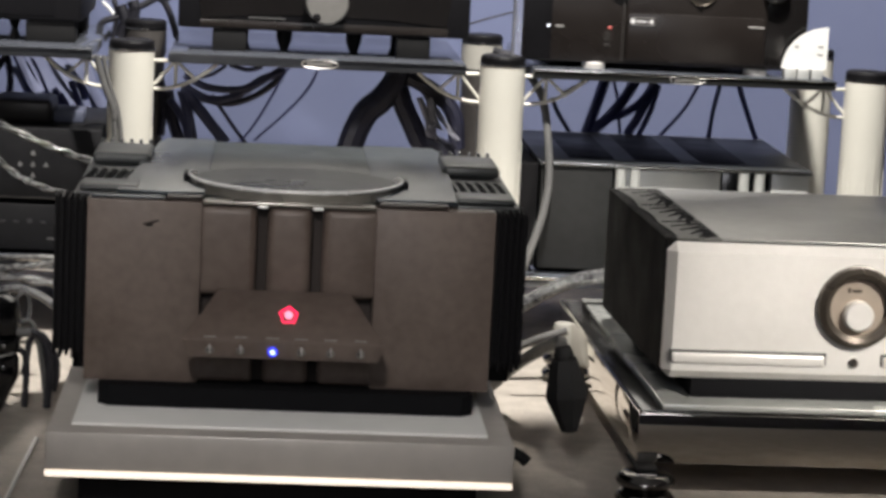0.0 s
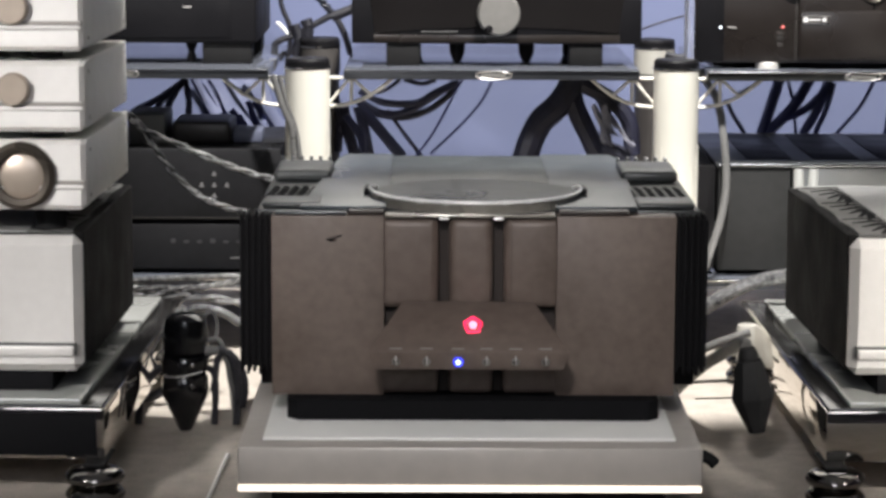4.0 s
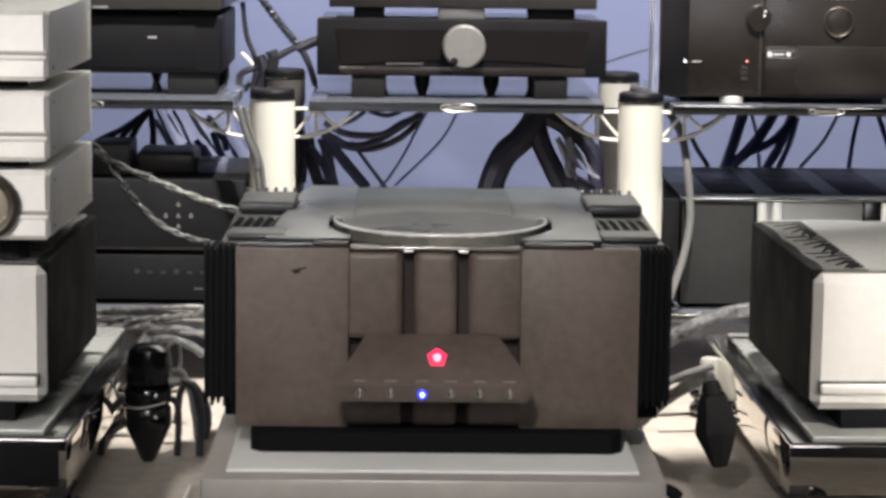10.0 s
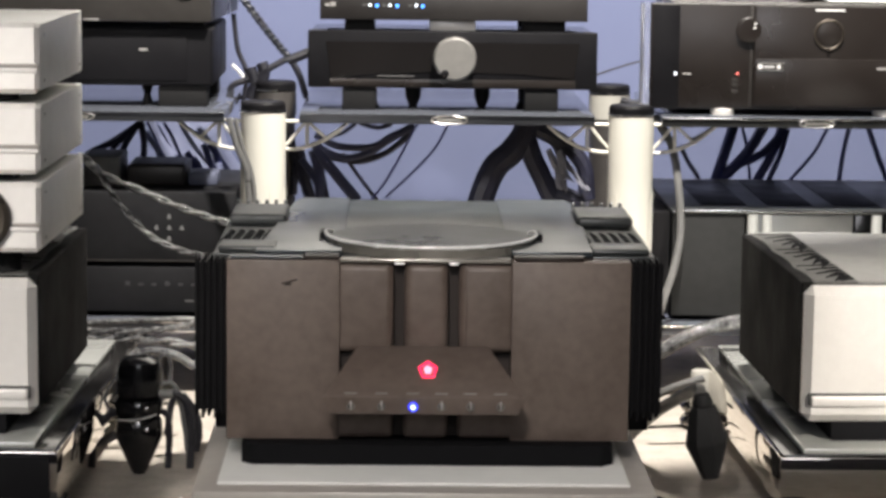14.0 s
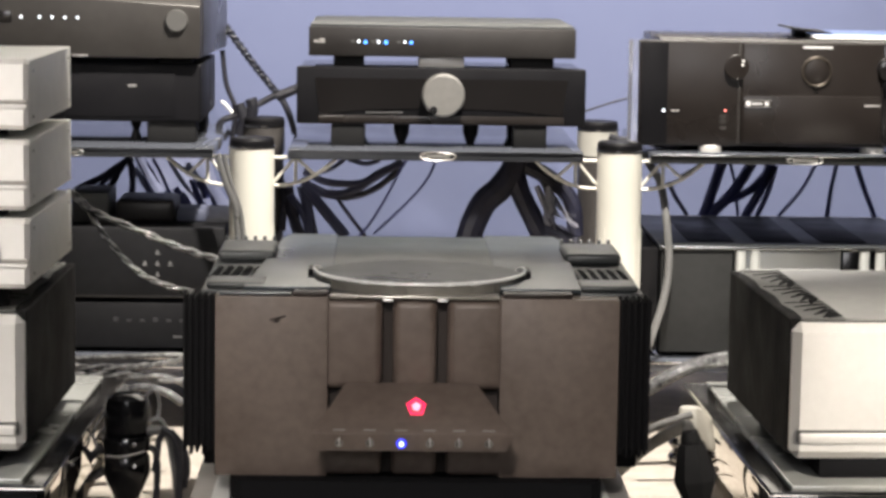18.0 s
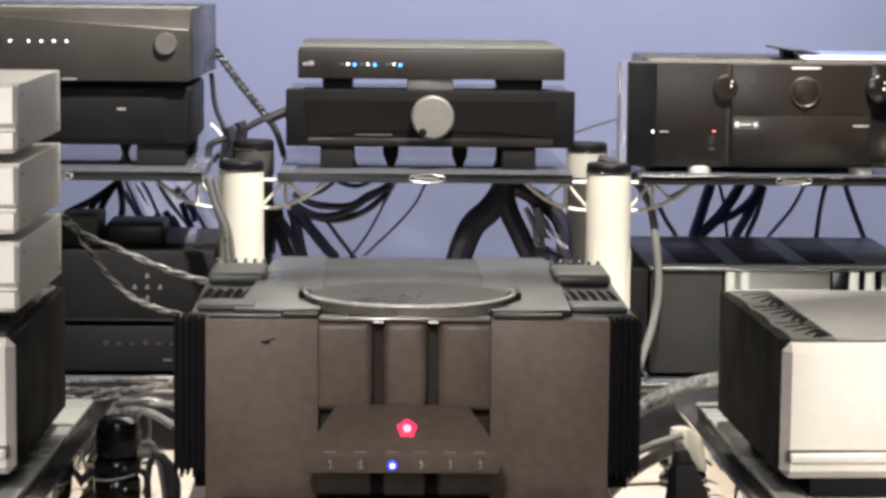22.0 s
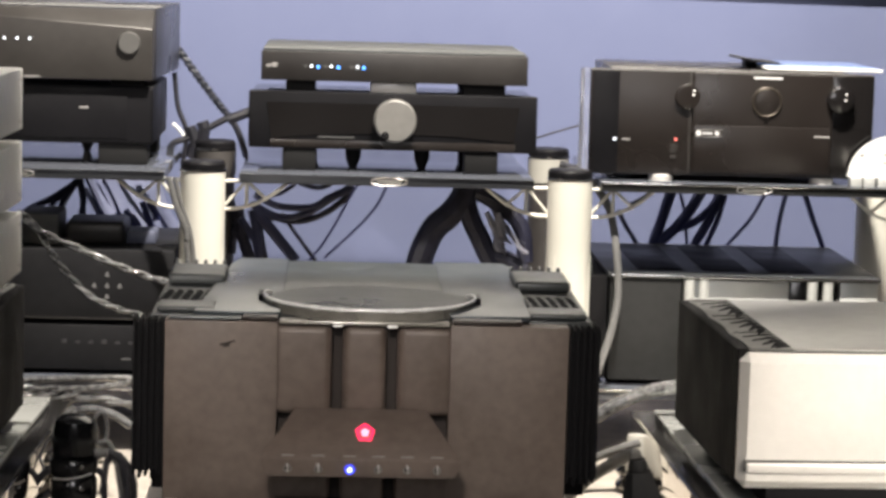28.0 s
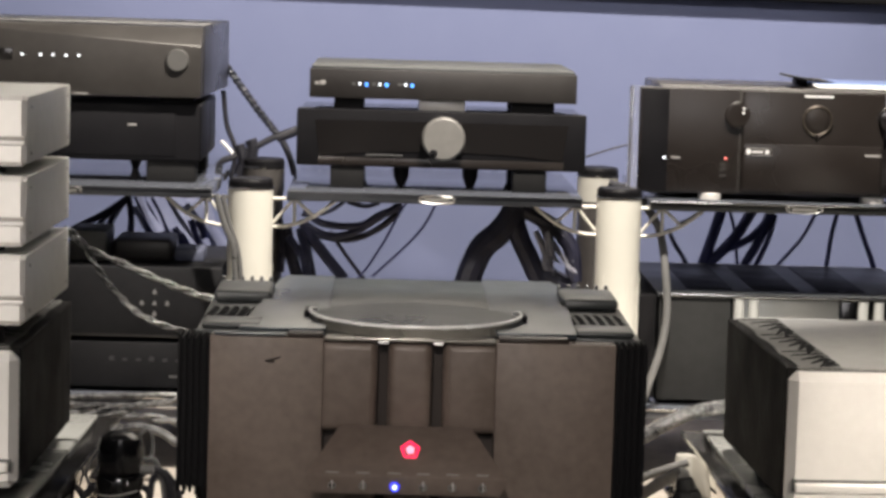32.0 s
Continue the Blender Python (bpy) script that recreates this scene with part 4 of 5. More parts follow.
# Chrome bead draws a highlight below the selector.
part("selector_glint", lathe([(0.0, -0.0045), (0.0028, -0.0045), (0.0028, 0.0), (0.0, 0.0)], (0.6905, 3.992, 0.5715), "y", 12), CHROME, af)
part("logo_bar", bx(0.6690, 0.7160, 3.9906, 3.9918, 0.6335, 0.6370, 0.0003), WHITEPRINT, af, "white logo bar")
lab = part("label_plate", bx(0.5755, 0.6200, 3.9872, 3.9884, 0.5380, 0.5500, 0.0004), GREYBOX, af, "small plate with white marks")
part("print_mark", join(lathe([(0.0, -0.001), (0.0042, -0.001), (0.0042, 0.0), (0.0, 0.0)], (0.5815, 3.9871, 0.5440), "y", 16), bx(0.5872, 0.6045, 3.9862, 3.9871, 0.5425, 0.5452, 0.0002), lathe([(0.0, -0.001), (0.0036, -0.001), (0.0036, 0.0), (0.0, 0.0)], (0.6115, 3.9871, 0.5440), "y", 16)), WHITEPRINT, lab, "two white dots and a bar")
part("print_frame", join(bx(0.5762, 0.6193, 3.9864, 3.9871, 0.5490, 0.5497, 0), bx(0.5762, 0.6193, 3.9864, 3.9871, 0.5383, 0.5390, 0)), GREYPRINT, lab)
part("print_bar", bx(0.770, 0.796, 3.9876, 3.9884, 0.5405, 0.5440, 0.0002), GREYPRINT, af)
part("power_light", lathe([(0.0, -0.002), (0.0018, -0.002), (0.0022, 0.0), (0.0, 0.0)], (0.4465, 3.9978, 0.5305), "y", 14), WHITE_LED, af, "small white light")
part("print_bar", bx(0.458, 0.472, 3.9978, 3.9984, 0.5290, 0.5318, 0.0002), GREYPRINT, af)
part("standby_light", lathe([(0.0, -0.002), (0.0014, -0.002), (0.0018, 0.0), (0.0, 0.0)], (0.5465, 3.9999, 0.5315), "y", 14), material("red_standby_light", (0.8, 0.1, 0.08), 0.4, emit=(1.0, 0.30, 0.25), power=2), af, "small red standby light")
part("jack", join(*[bx(0.538, 0.548, 3.9988, 3.9999, z, z + 0.006, 0.0003) for z in (0.500, 0.510, 0.518)]), GREYBOX, af, "small sockets")
for x in (0.5255, 0.79):
    for y in (4.015, 4.32):
        f = part("foot", lathe([(0.0, 0.4636), (0.0185, 0.4636), (0.0190, 0.4642), (0.0190, 0.4728), (0.0180, 0.4738), (0.0, 0.4790)], (x, y, 0), "z", 32), SILVER, av, "steel foot")

CLEARSHEET = material("clear_acrylic_sheet", (0.95, 0.96, 0.98), 0.03, 0.0, rough_var=0.01)
CLEARSHEET.node_tree.nodes["Principled BSDF"].inputs["Transmission Weight"].default_value = 0.96
cs = part("clear_sheet", bx(0.3885, 0.4045, 4.0000, 4.0030, 0.4640, 0.6440, 0.0008), CLEARSHEET, av, "clear acrylic side sheet")
cs.visible_shadow = False
tb = thing("tablet", (0.77, 4.12, 0.6452), "thin tablet with a glowing pale blue screen on the receiver", "tablet")
part("body", bx(0.700, 0.893, 4.055, 4.29, 0.6453, 0.6505, 0.002), CARD, tb, "white-edged body")
part("screen_glass", bx(0.706, 0.887, 4.062, 4.283, 0.6507, 0.6520, 0.0005), TABLET, tb, "pale blue glass")
wd = thing("stylus_case", (0.69, 4.14, 0.6453), "dark wedge-shaped case beside the tablet", "case")
part("body", prism([(0.664, 0.6600), (0.667, 0.6628), (0.705, 0.6565), (0.735, 0.6545), (0.735, 0.6535), (0.698, 0.6540)], "y", 4.10, 4.24), BLACK, wd)
part("stay", bx(0.680, 0.699, 4.15, 4.19, 0.6453, 0.6570, 0.001), BLACK, wd)

cd = thing("rounded_card", (0.868, 3.985, 0.4636), "white quarter-round card standing on the shelf edge", "card")
poly = [(0.9, 0.4795), (0.9, 0.5475)] + [(0.9 - 0.073 * math.sin(a), 0.4795 + 0.0675 * math.cos(a)) for a in np.linspace(0.12, 1.5, 10)] + [(0.826, 0.4795)]
cc = part("card", prism(poly, "y", 3.982, 3.985), CARD, cd, "white card")
for a4 in ((0.884, 0.893, 0.5150, 0.5175), (0.884, 0.893, 0.5020, 0.5045), (0.846, 0.852, 0.513, 0.517)):
    part("print_bar", bx(a4[0], a4[1], 3.9812, 3.9819, a4[2], a4[3], 0), GREYPRINT, cc)
part("stand", join(*[bx(x, x + 0.018, 3.976, 4.0, 0.4636, 0.4793, 0.001) for x in (0.832, 0.853, 0.876)]), SIDESILVER, cd, "clear block stand")

# ---------------------------------------------------------------- lower shelves
ua = thing("black_player", (-0.47, 4.2, 0.208), "black player with a cross of small printed arrows", "hi-fi unit")
part("case", bx(-0.70, -0.262, 4.02, 4.34, 0.215, 0.3290, 0.003), DULLBLACK, ua, "matt black case")
uf = part("front_panel", bx(-0.702, -0.260, 4.0, 4.0198, 0.2145, 0.3300, 0.003), DULLBLACK, ua, "matt black front panel")
for dx, dz in ((0, 0), (-0.0205, 0), (0.0205, 0), (0, 0.0185), (0, -0.0175)):
    x, zz = -0.370 + dx, 0.2715 + dz
    part("arrow_print", prism([(x - 0.0038, zz - 0.0035), (x + 0.0038, zz - 0.0035), (x + 0.0010, zz + 0.0040), (x - 0.0010, zz + 0.0040)], "y", 3.9988, 3.9998), MIDPRINT, uf, "small pale print")
part("strip", bx(-0.6, -0.27, 3.9985, 3.9998, 0.2165, 0.2185, 0.0003), GREYBOX, uf)
for x in (-0.66, -0.30):
    part("foot", lathe([(0.0, 0.2068), (0.02, 0.2068), (0.02, 0.2148), (0.0, 0.2148)], (x, 4.06, 0), "z", 20), RUBBER, ua)
    part("foot", lathe([(0.0, 0.2068), (0.02, 0.2068), (0.02, 0.2148), (0.0, 0.2148)], (x, 4.30, 0), "z", 20), RUBBER, ua)
ub = thing("black_tuner", (-0.47, 4.2, 0.1246), "low black unit with a row of faint marks", "hi-fi unit")
part("case", bx(-0.70, -0.262, 4.02, 4.34, 0.133, 0.2060, 0.003), DULLBLACK, ub, "matt black case")
uf = part("front_panel", bx(-0.702, -0.260, 4.0, 4.0198, 0.1325, 0.2067, 0.003), DULLBLACK, ub, "matt black front panel")
for k in range(7):
    part("print_mark", bx(-0.442 + k * 0.0215, -0.434 + k * 0.0215, 3.9992, 3.9998, 0.176, 0.180 + 0.003 * (k % 3 == 0), 0), FAINTPRINT, uf)
part("print_bar", bx(-0.345, -0.330, 3.9990, 3.9998, 0.150, 0.153, 0), DIMPRINT, uf)
for x in (-0.66, -0.30):
    for y in (4.06, 4.30):
        part("foot", lathe([(0.0, 0.1246), (0.02, 0.1246), (0.02, 0.1328), (0.0, 0.1328)], (x, y, 0), "z", 20), RUBBER, ub)
single("power_supply", bx(-0.447, -0.349, 4.08, 4.20, 0.3292, 0.3660, 0.008, 3), GREYBOX, "small black power supply box on the player", "box")
single("adapter_box", bx(-0.516, -0.455, 4.06, 4.18, 0.3292, 0.3800, 0.004, 2), VENTGREY, "small dull grey box on the player", "box")

single("pale_adapter", bx(-0.3465, -0.2985, 4.09, 4.17, 0.3302, 0.3500, 0.003, 2), LILACBOX, "small pale lilac-grey box on the player", "box")

pb = thing("pillared_amplifier", (0.67, 4.2, 0.1246), "dark amplifier with silver columns and a flat dark top", "amplifier")
part("case", bx(0.458, 0.884, 4.03, 4.42, 0.1345, 0.3025, 0.003), BLACK, pb, "black case")
part("side_block", bx(0.416, 0.4455, 4.012, 4.42, 0.1345, 0.3040, 0.002), FIN, pb, "black side heat sink")
part("top_plate", bx(0.446, 0.894, 4.0, 4.43, 0.3030, 0.3100, 0.0015), COVER, pb, "dark top plate")
part("top_lip", bx(0.449, 0.894, 3.9955, 3.9998, 0.3055, 0.3098, 0.001), RIM, pb, "bright front lip")
for x in (0.50, 0.61, 0.72):
    part("vent_panel", bx(x, x + 0.075, 4.06, 4.40, 0.3102, 0.3115, 0.0004), BLACK, pb, "black top vent panel")
part("side_panel", bx(0.449, 0.566, 4.0, 4.029, 0.1345, 0.3025, 0.002), DARKGREY, pb, "dark grey front panel")
part("middle_panel", bx(0.572, 0.745, 4.012, 4.029, 0.1345, 0.3025, 0.002), SIDESILVER, pb, "pale metal front panel")
part("dark_window", bx(0.748, 0.827, 4.015, 4.029, 0.1345, 0.3025, 0.002), GLOSS, pb, "dark front window")
part("end_panel", bx(0.829, 0.892, 4.010, 4.029, 0.1345, 0.3025, 0.002), SIDESILVER, pb, "pale metal end panel")
for x in (0.579, 0.603, 0.782, 0.808):
    part("column", lathe([(0.0, 0.1345), (0.0085, 0.1345), (0.0085, 0.3025), (0.0, 0.3025)], (x, 4.003, 0), "z", 20), SIDESILVER, pb, "silver column")
part("foot_bar", bx(0.46, 0.88, 4.05, 4.33, 0.1247, 0.1343, 0.001), RUBBER, pb)

# ---------------------------------------------------------------- cables


def cable(name, pts, r, mat, label, group, turns=0):
    bm = twisted(pts, r, turns) if turns else tube(pts, r, 10)
    return single(name, bm, mat, label, "cable", group)


cable("cable", [(-0.442, 4.300, 0.416), (-0.491, 4.300, 0.382), (-0.530, 4.300, 0.362), (-0.550, 4.300, 0.347)], 0.0060, CABLE_NAVY, "thick black cable hanging behind the rack", "cables behind the rack", 0)
cable("cable", [(-0.451, 4.300, 0.411), (-0.481, 4.300, 0.382), (-0.501, 4.300, 0.359)], 0.0050, CABLE_NAVY, "thick black cable hanging behind the rack", "cables behind the rack", 0)
cable("cable", [(-0.445, 4.300, 0.416), (-0.461, 4.300, 0.396), (-0.484, 4.300, 0.355)], 0.0060, CABLE_NAVY, "thick black cable hanging behind the rack", "cables behind the rack", 0)
cable("cable", [(-0.445, 4.300, 0.411), (-0.440, 4.300, 0.377), (-0.442, 4.300, 0.343)], 0.0060, CABLE_NAVY, "thick black cable hanging behind the rack", "cables behind the rack", 0)
cable("cable", [(-0.445, 4.400, 0.405), (-0.429, 4.400, 0.372), (-0.413, 4.400, 0.334)], 0.0025, CABLE_BLUE, "thin dark cable hanging behind the rack, tinted with blue haze", "cables behind the rack", 0)
cable("cable", [(-0.415, 4.400, 0.404), (-0.402, 4.400, 0.382), (-0.382, 4.400, 0.336)], 0.0030, CABLE_BLUE, "thin dark cable hanging behind the rack, tinted with blue haze", "cables behind the rack", 0)
cable("cable", [(-0.387, 4.400, 0.405), (-0.362, 4.400, 0.387), (-0.345, 4.400, 0.383)], 0.0040, CABLE_BLUE, "thin dark cable hanging behind the rack, tinted with blue haze", "cables behind the rack", 0)
cable("cable", [(-0.345, 4.400, 0.367), (-0.332, 4.400, 0.332), (-0.320, 4.400, 0.311)], 0.0060, CABLE_BLUE, "thick dark cable hanging behind the rack, tinted with blue haze", "cables behind the rack", 0)
cable("cable", [(-0.375, 4.400, 0.352), (-0.357, 4.400, 0.328), (-0.347, 4.400, 0.314)], 0.0060, CABLE_BLUE, "thick dark cable hanging behind the rack, tinted with blue haze", "cables behind the rack", 0)
cable("cable", [(-0.315, 4.300, 0.278), (-0.308, 4.300, 0.308), (-0.289, 4.300, 0.312)], 0.0080, CABLE_NAVY, "thick black cable hanging behind the rack", "cables behind the rack", 0)
cable("cable", [(-0.275, 4.300, 0.323), (-0.281, 4.300, 0.298), (-0.287, 4.300, 0.274)], 0.0090, CABLE_NAVY, "thick black cable hanging behind the rack", "cables behind the rack", 0)
cable("cable", [(-0.144, 4.320, 0.394), (-0.104, 4.320, 0.374), (-0.045, 4.320, 0.373), (-0.011, 4.320, 0.392), (0.029, 4.320, 0.409)], 0.0065, CABLE_NAVY, "thick black cable hanging behind the rack", "cables behind the rack", 0)
cable("cable", [(-0.144, 4.320, 0.374), (-0.099, 4.320, 0.354), (-0.055, 4.320, 0.361), (-0.016, 4.320, 0.385), (0.022, 4.320, 0.409)], 0.0065, CABLE_NAVY, "thick black cable hanging behind the rack", "cables behind the rack", 0)
cable("cable", [(-0.169, 4.320, 0.351), (-0.144, 4.320, 0.316), (-0.134, 4.320, 0.281)], 0.0070, CABLE_NAVY, "thick black cable hanging behind the rack", "cables behind the rack", 0)
cable("cable", [(-0.149, 4.320, 0.366), (-0.138, 4.320, 0.326), (-0.134, 4.320, 0.281)], 0.0080, CABLE_NAVY, "thick black cable hanging behind the rack", "cables behind the rack", 0)
cable("cable", [(-0.144, 4.320, 0.368), (-0.109, 4.320, 0.326), (-0.070, 4.320, 0.279)], 0.0100, CABLE_NAVY, "thick black cable hanging behind the rack", "cables behind the rack", 0)
cable("cable", [(-0.116, 4.320, 0.391), (-0.095, 4.320, 0.398), (-0.073, 4.320, 0.414)], 0.0035, CABLE_NAVY, "slim black cable hanging behind the rack", "cables behind the rack", 0)
cable("cable", [(-0.067, 4.320, 0.414), (-0.035, 4.320, 0.407), (-0.011, 4.320, 0.414)], 0.0040, CABLE_NAVY, "slim black cable hanging behind the rack", "cables behind the rack", 0)
cable("cable", [(0.035, 4.300, 0.416), (0.024, 4.300, 0.399), (-0.001, 4.300, 0.349), (-0.025, 4.300, 0.309), (-0.047, 4.300, 0.281)], 0.0022, CABLE_BLUE, "thin dark cable hanging behind the rack, tinted with blue haze", "cables behind the rack", 0)
cable("cable", [(0.087, 4.300, 0.417), (0.068, 4.300, 0.379), (0.034, 4.300, 0.339), (-0.020, 4.300, 0.287)], 0.0022, CABLE_BLUE, "thin dark cable hanging behind the rack, tinted with blue haze", "cables behind the rack", 0)
cable("cable", [(-0.176, 4.4, 0.357), (-0.167, 4.4, 0.311), (-0.153, 4.4, 0.268)], 0.0110, HOSE, "blue-black cable hanging in the bundle behind the rack", "cables behind the rack", 0)
cable("cable", [(-0.145, 4.4, 0.373), (-0.138, 4.4, 0.32), (-0.128, 4.4, 0.269)], 0.0085, HOSE, "blue-black cable hanging in the bundle behind the rack", "cables behind the rack", 0)
cable("cable", [(-0.122, 4.4, 0.346), (-0.069, 4.4, 0.339), (-0.02, 4.4, 0.355), (0.023, 4.4, 0.389)], 0.0060, HOSE, "blue-black cable hanging in the bundle behind the rack", "cables behind the rack", 0)
cable("cable", [(-0.192, 4.4, 0.386), (-0.182, 4.4, 0.336), (-0.185, 4.4, 0.278)], 0.0070, HOSE, "blue-black cable hanging in the bundle behind the rack", "cables behind the rack", 0)
cable("cable", [(-0.098, 4.4, 0.353), (-0.069, 4.4, 0.312), (-0.036, 4.4, 0.269)], 0.0035, HOSE, "blue-black cable hanging in the bundle behind the rack", "cables behind the rack", 0)
cable("flexible_hose", [(0.230, 4.36, 0.418), (0.222, 4.36, 0.392), (0.200, 4.36, 0.362), (0.174, 4.36, 0.338), (0.156, 4.36, 0.302), (0.144, 4.36, 0.262)], 0.0235, HOSE, "fat blue-black flexible hose bent behind the rack", "cables behind the rack")
cable("flexible_hose", [(0.226, 4.36, 0.392), (0.238, 4.36, 0.354), (0.256, 4.36, 0.318), (0.270, 4.36, 0.290), (0.290, 4.36, 0.262)], 0.0185, HOSE, "fat blue-black flexible hose bent behind the rack", "cables behind the rack")
cable("flexible_hose", [(0.224, 4.36, 0.412), (0.270, 4.36, 0.392), (0.306, 4.36, 0.368), (0.330, 4.36, 0.335), (0.336, 4.36, 0.280)], 0.0150, HOSE, "fat blue-black flexible hose bent behind the rack", "cables behind the rack")
cable("flexible_hose", [(0.262, 4.36, 0.288), (0.300, 4.36, 0.284), (0.336, 4.36, 0.268)], 0.0165, HOSE, "fat blue-black flexible hose bent behind the rack", "cables behind the rack")
cable("flexible_hose", [(0.236, 4.36, 0.420), (0.258, 4.36, 0.400), (0.282, 4.36, 0.372), (0.292, 4.36, 0.340)], 0.0090, HOSE, "fat blue-black flexible hose bent behind the rack", "cables behind the rack")
cable("cable", [(0.509, 4.445, 0.368), (0.523, 4.445, 0.340), (0.542, 4.445, 0.311), (0.552, 4.445, 0.284)], 0.0040, CABLE_NAVY, "slim black cable hanging behind the rack", "cables behind the rack", 0)
cable("cable", [(0.530, 4.445, 0.378), (0.555, 4.445, 0.392), (0.573, 4.445, 0.405)], 0.0040, CABLE_NAVY, "slim black cable hanging behind the rack", "cables behind the rack", 0)
cable("cable", [(0.604, 4.445, 0.405), (0.591, 4.445, 0.361), (0.575, 4.445, 0.310), (0.569, 4.445, 0.284)], 0.0100, CABLE_BLUE, "thick dark cable hanging behind the rack, tinted with blue haze", "cables behind the rack", 0)
cable("cable", [(0.659, 4.445, 0.406), (0.637, 4.445, 0.367), (0.612, 4.445, 0.336), (0.587, 4.445, 0.311), (0.572, 4.445, 0.289)], 0.0100, CABLE_BLUE, "thick dark cable hanging behind the rack, tinted with blue haze", "cables behind the rack", 0)
cable("cable", [(0.698, 4.445, 0.400), (0.658, 4.445, 0.356), (0.617, 4.445, 0.336)], 0.0075, CABLE_BLUE, "thick dark cable hanging behind the rack, tinted with blue haze", "cables behind the rack", 0)
cable("cable", [(0.693, 4.445, 0.406), (0.673, 4.445, 0.351), (0.651, 4.445, 0.310), (0.645, 4.445, 0.284)], 0.0085, CABLE_BLUE, "thick dark cable hanging behind the rack, tinted with blue haze", "cables behind the rack", 0)
cable("cable", [(0.702, 4.445, 0.400), (0.689, 4.445, 0.351), (0.672, 4.445, 0.310), (0.668, 4.445, 0.284)], 0.0050, CABLE_BLUE, "thin dark cable hanging behind the rack, tinted with blue haze", "cables behind the rack", 0)
cable("cable", [(0.619, 4.445, 0.405), (0.629, 4.445, 0.367), (0.636, 4.445, 0.310), (0.639, 4.445, 0.284)], 0.0030, CABLE_BLUE, "thin dark cable hanging behind the rack, tinted with blue haze", "cables behind the rack", 0)
cable("cable", [(0.774, 4.445, 0.403), (0.750, 4.445, 0.357), (0.712, 4.445, 0.311), (0.695, 4.445, 0.285)], 0.0032, CABLE_BLUE, "thin dark cable hanging behind the rack, tinted with blue haze", "cables behind the rack", 0)
cable("cable", [(0.813, 4.445, 0.406), (0.804, 4.445, 0.362), (0.798, 4.445, 0.311), (0.795, 4.445, 0.285)], 0.0042, CABLE_BLUE, "thin dark cable hanging behind the rack, tinted with blue haze", "cables behind the rack", 0)
cable("cable", [(0.847, 4.445, 0.406), (0.863, 4.445, 0.362), (0.883, 4.445, 0.312), (0.891, 4.445, 0.285)], 0.0048, CABLE_BLUE, "thin dark cable hanging behind the rack, tinted with blue haze", "cables behind the rack", 0)
cable("cable", [(-0.289, 4.420, 0.641), (-0.237, 4.420, 0.572), (-0.189, 4.420, 0.513)], 0.0040, BRAID, "glossy twisted black cable hanging beside the shelf", "cables beside the shelf", 7)
cable("cable", [(-0.192, 4.420, 0.522), (-0.237, 4.420, 0.497), (-0.268, 4.420, 0.481), (-0.296, 4.420, 0.468), (-0.306, 4.420, 0.431)], 0.0060, CABLE_BLACK, "black braided cable looping beside the shelf", "cables beside the shelf", 0)
cable("cable", [(-0.155, 4.420, 0.532), (-0.197, 4.420, 0.515)], 0.0090, CABLE_BLACK, "black braided cable looping beside the shelf", "cables beside the shelf", 0)
cable("cable", [(-0.189, 4.420, 0.515), (-0.175, 4.420, 0.487), (-0.163, 4.420, 0.449)], 0.0060, CABLE_BLACK, "black braided cable looping beside the shelf", "cables beside the shelf", 0)
cable("cable", [(-0.293, 4.420, 0.597), (-0.286, 4.420, 0.537), (-0.270, 4.420, 0.492), (-0.276, 4.420, 0.436)], 0.0045, CABLE_BLACK, "black braided cable looping beside the shelf", "cables beside the shelf", 0)
cable("cable", [(-0.263, 4.420, 0.502), (-0.256, 4.420, 0.474), (-0.263, 4.420, 0.446)], 0.0100, CABLE_BLACK, "black braided cable looping beside the shelf", "cables beside the shelf", 0)
cable("cable", [(-0.243, 4.420, 0.511), (-0.239, 4.420, 0.497), (-0.242, 4.420, 0.475)], 0.0110, CABLE_BLACK, "black braided cable looping beside the shelf", "cables beside the shelf", 0)
cable("cable_tie", [(-0.291, 4.360, 0.511), (-0.281, 4.360, 0.502), (-0.271, 4.360, 0.490)], 0.0030, CARD, "short white cable tie", "cables beside the shelf", 0)
cable("cable", [(0.347, 4.420, 0.494), (0.397, 4.420, 0.511), (0.438, 4.420, 0.523)], 0.0018, CABLE_BLACK, "thin black cable reaching to the receiver", "cables beside the shelf", 0)
cable("cable", [(0.365, 4.060, 0.482), (0.389, 4.060, 0.476), (0.410, 4.060, 0.482)], 0.0060, CABLE_BLACK, "short black cable over the pillar cap", "cables beside the shelf", 0)
cable("cable", [(0.4173, 4.035, 0.4569), (0.4463, 4.020, 0.4093), (0.4561, 3.990, 0.3396), (0.4585, 3.975, 0.2759), (0.4493, 3.965, 0.2220), (0.4321, 3.955, 0.1684), (0.4075, 3.950, 0.0951)], 0.0065, CABLE_GREY, "pale grey cable hanging in front of the dark amplifier", "cables beside the shelf", 0)
cable("cable", [(-0.270, 3.945, 0.456), (-0.256, 3.945, 0.409), (-0.242, 3.945, 0.375), (-0.239, 3.945, 0.345), (-0.235, 3.945, 0.307)], 0.0050, CABLE_GREY, "pale grey cable running down beside the pillar", "cables beside the shelf", 0)
cable("cable", [(-0.260, 3.950, 0.455), (-0.248, 3.950, 0.409), (-0.235, 3.950, 0.371), (-0.230, 3.950, 0.341), (-0.227, 3.950, 0.306)], 0.0040, CABLE_GREY, "pale grey cable running down beside the pillar", "cables beside the shelf", 0)
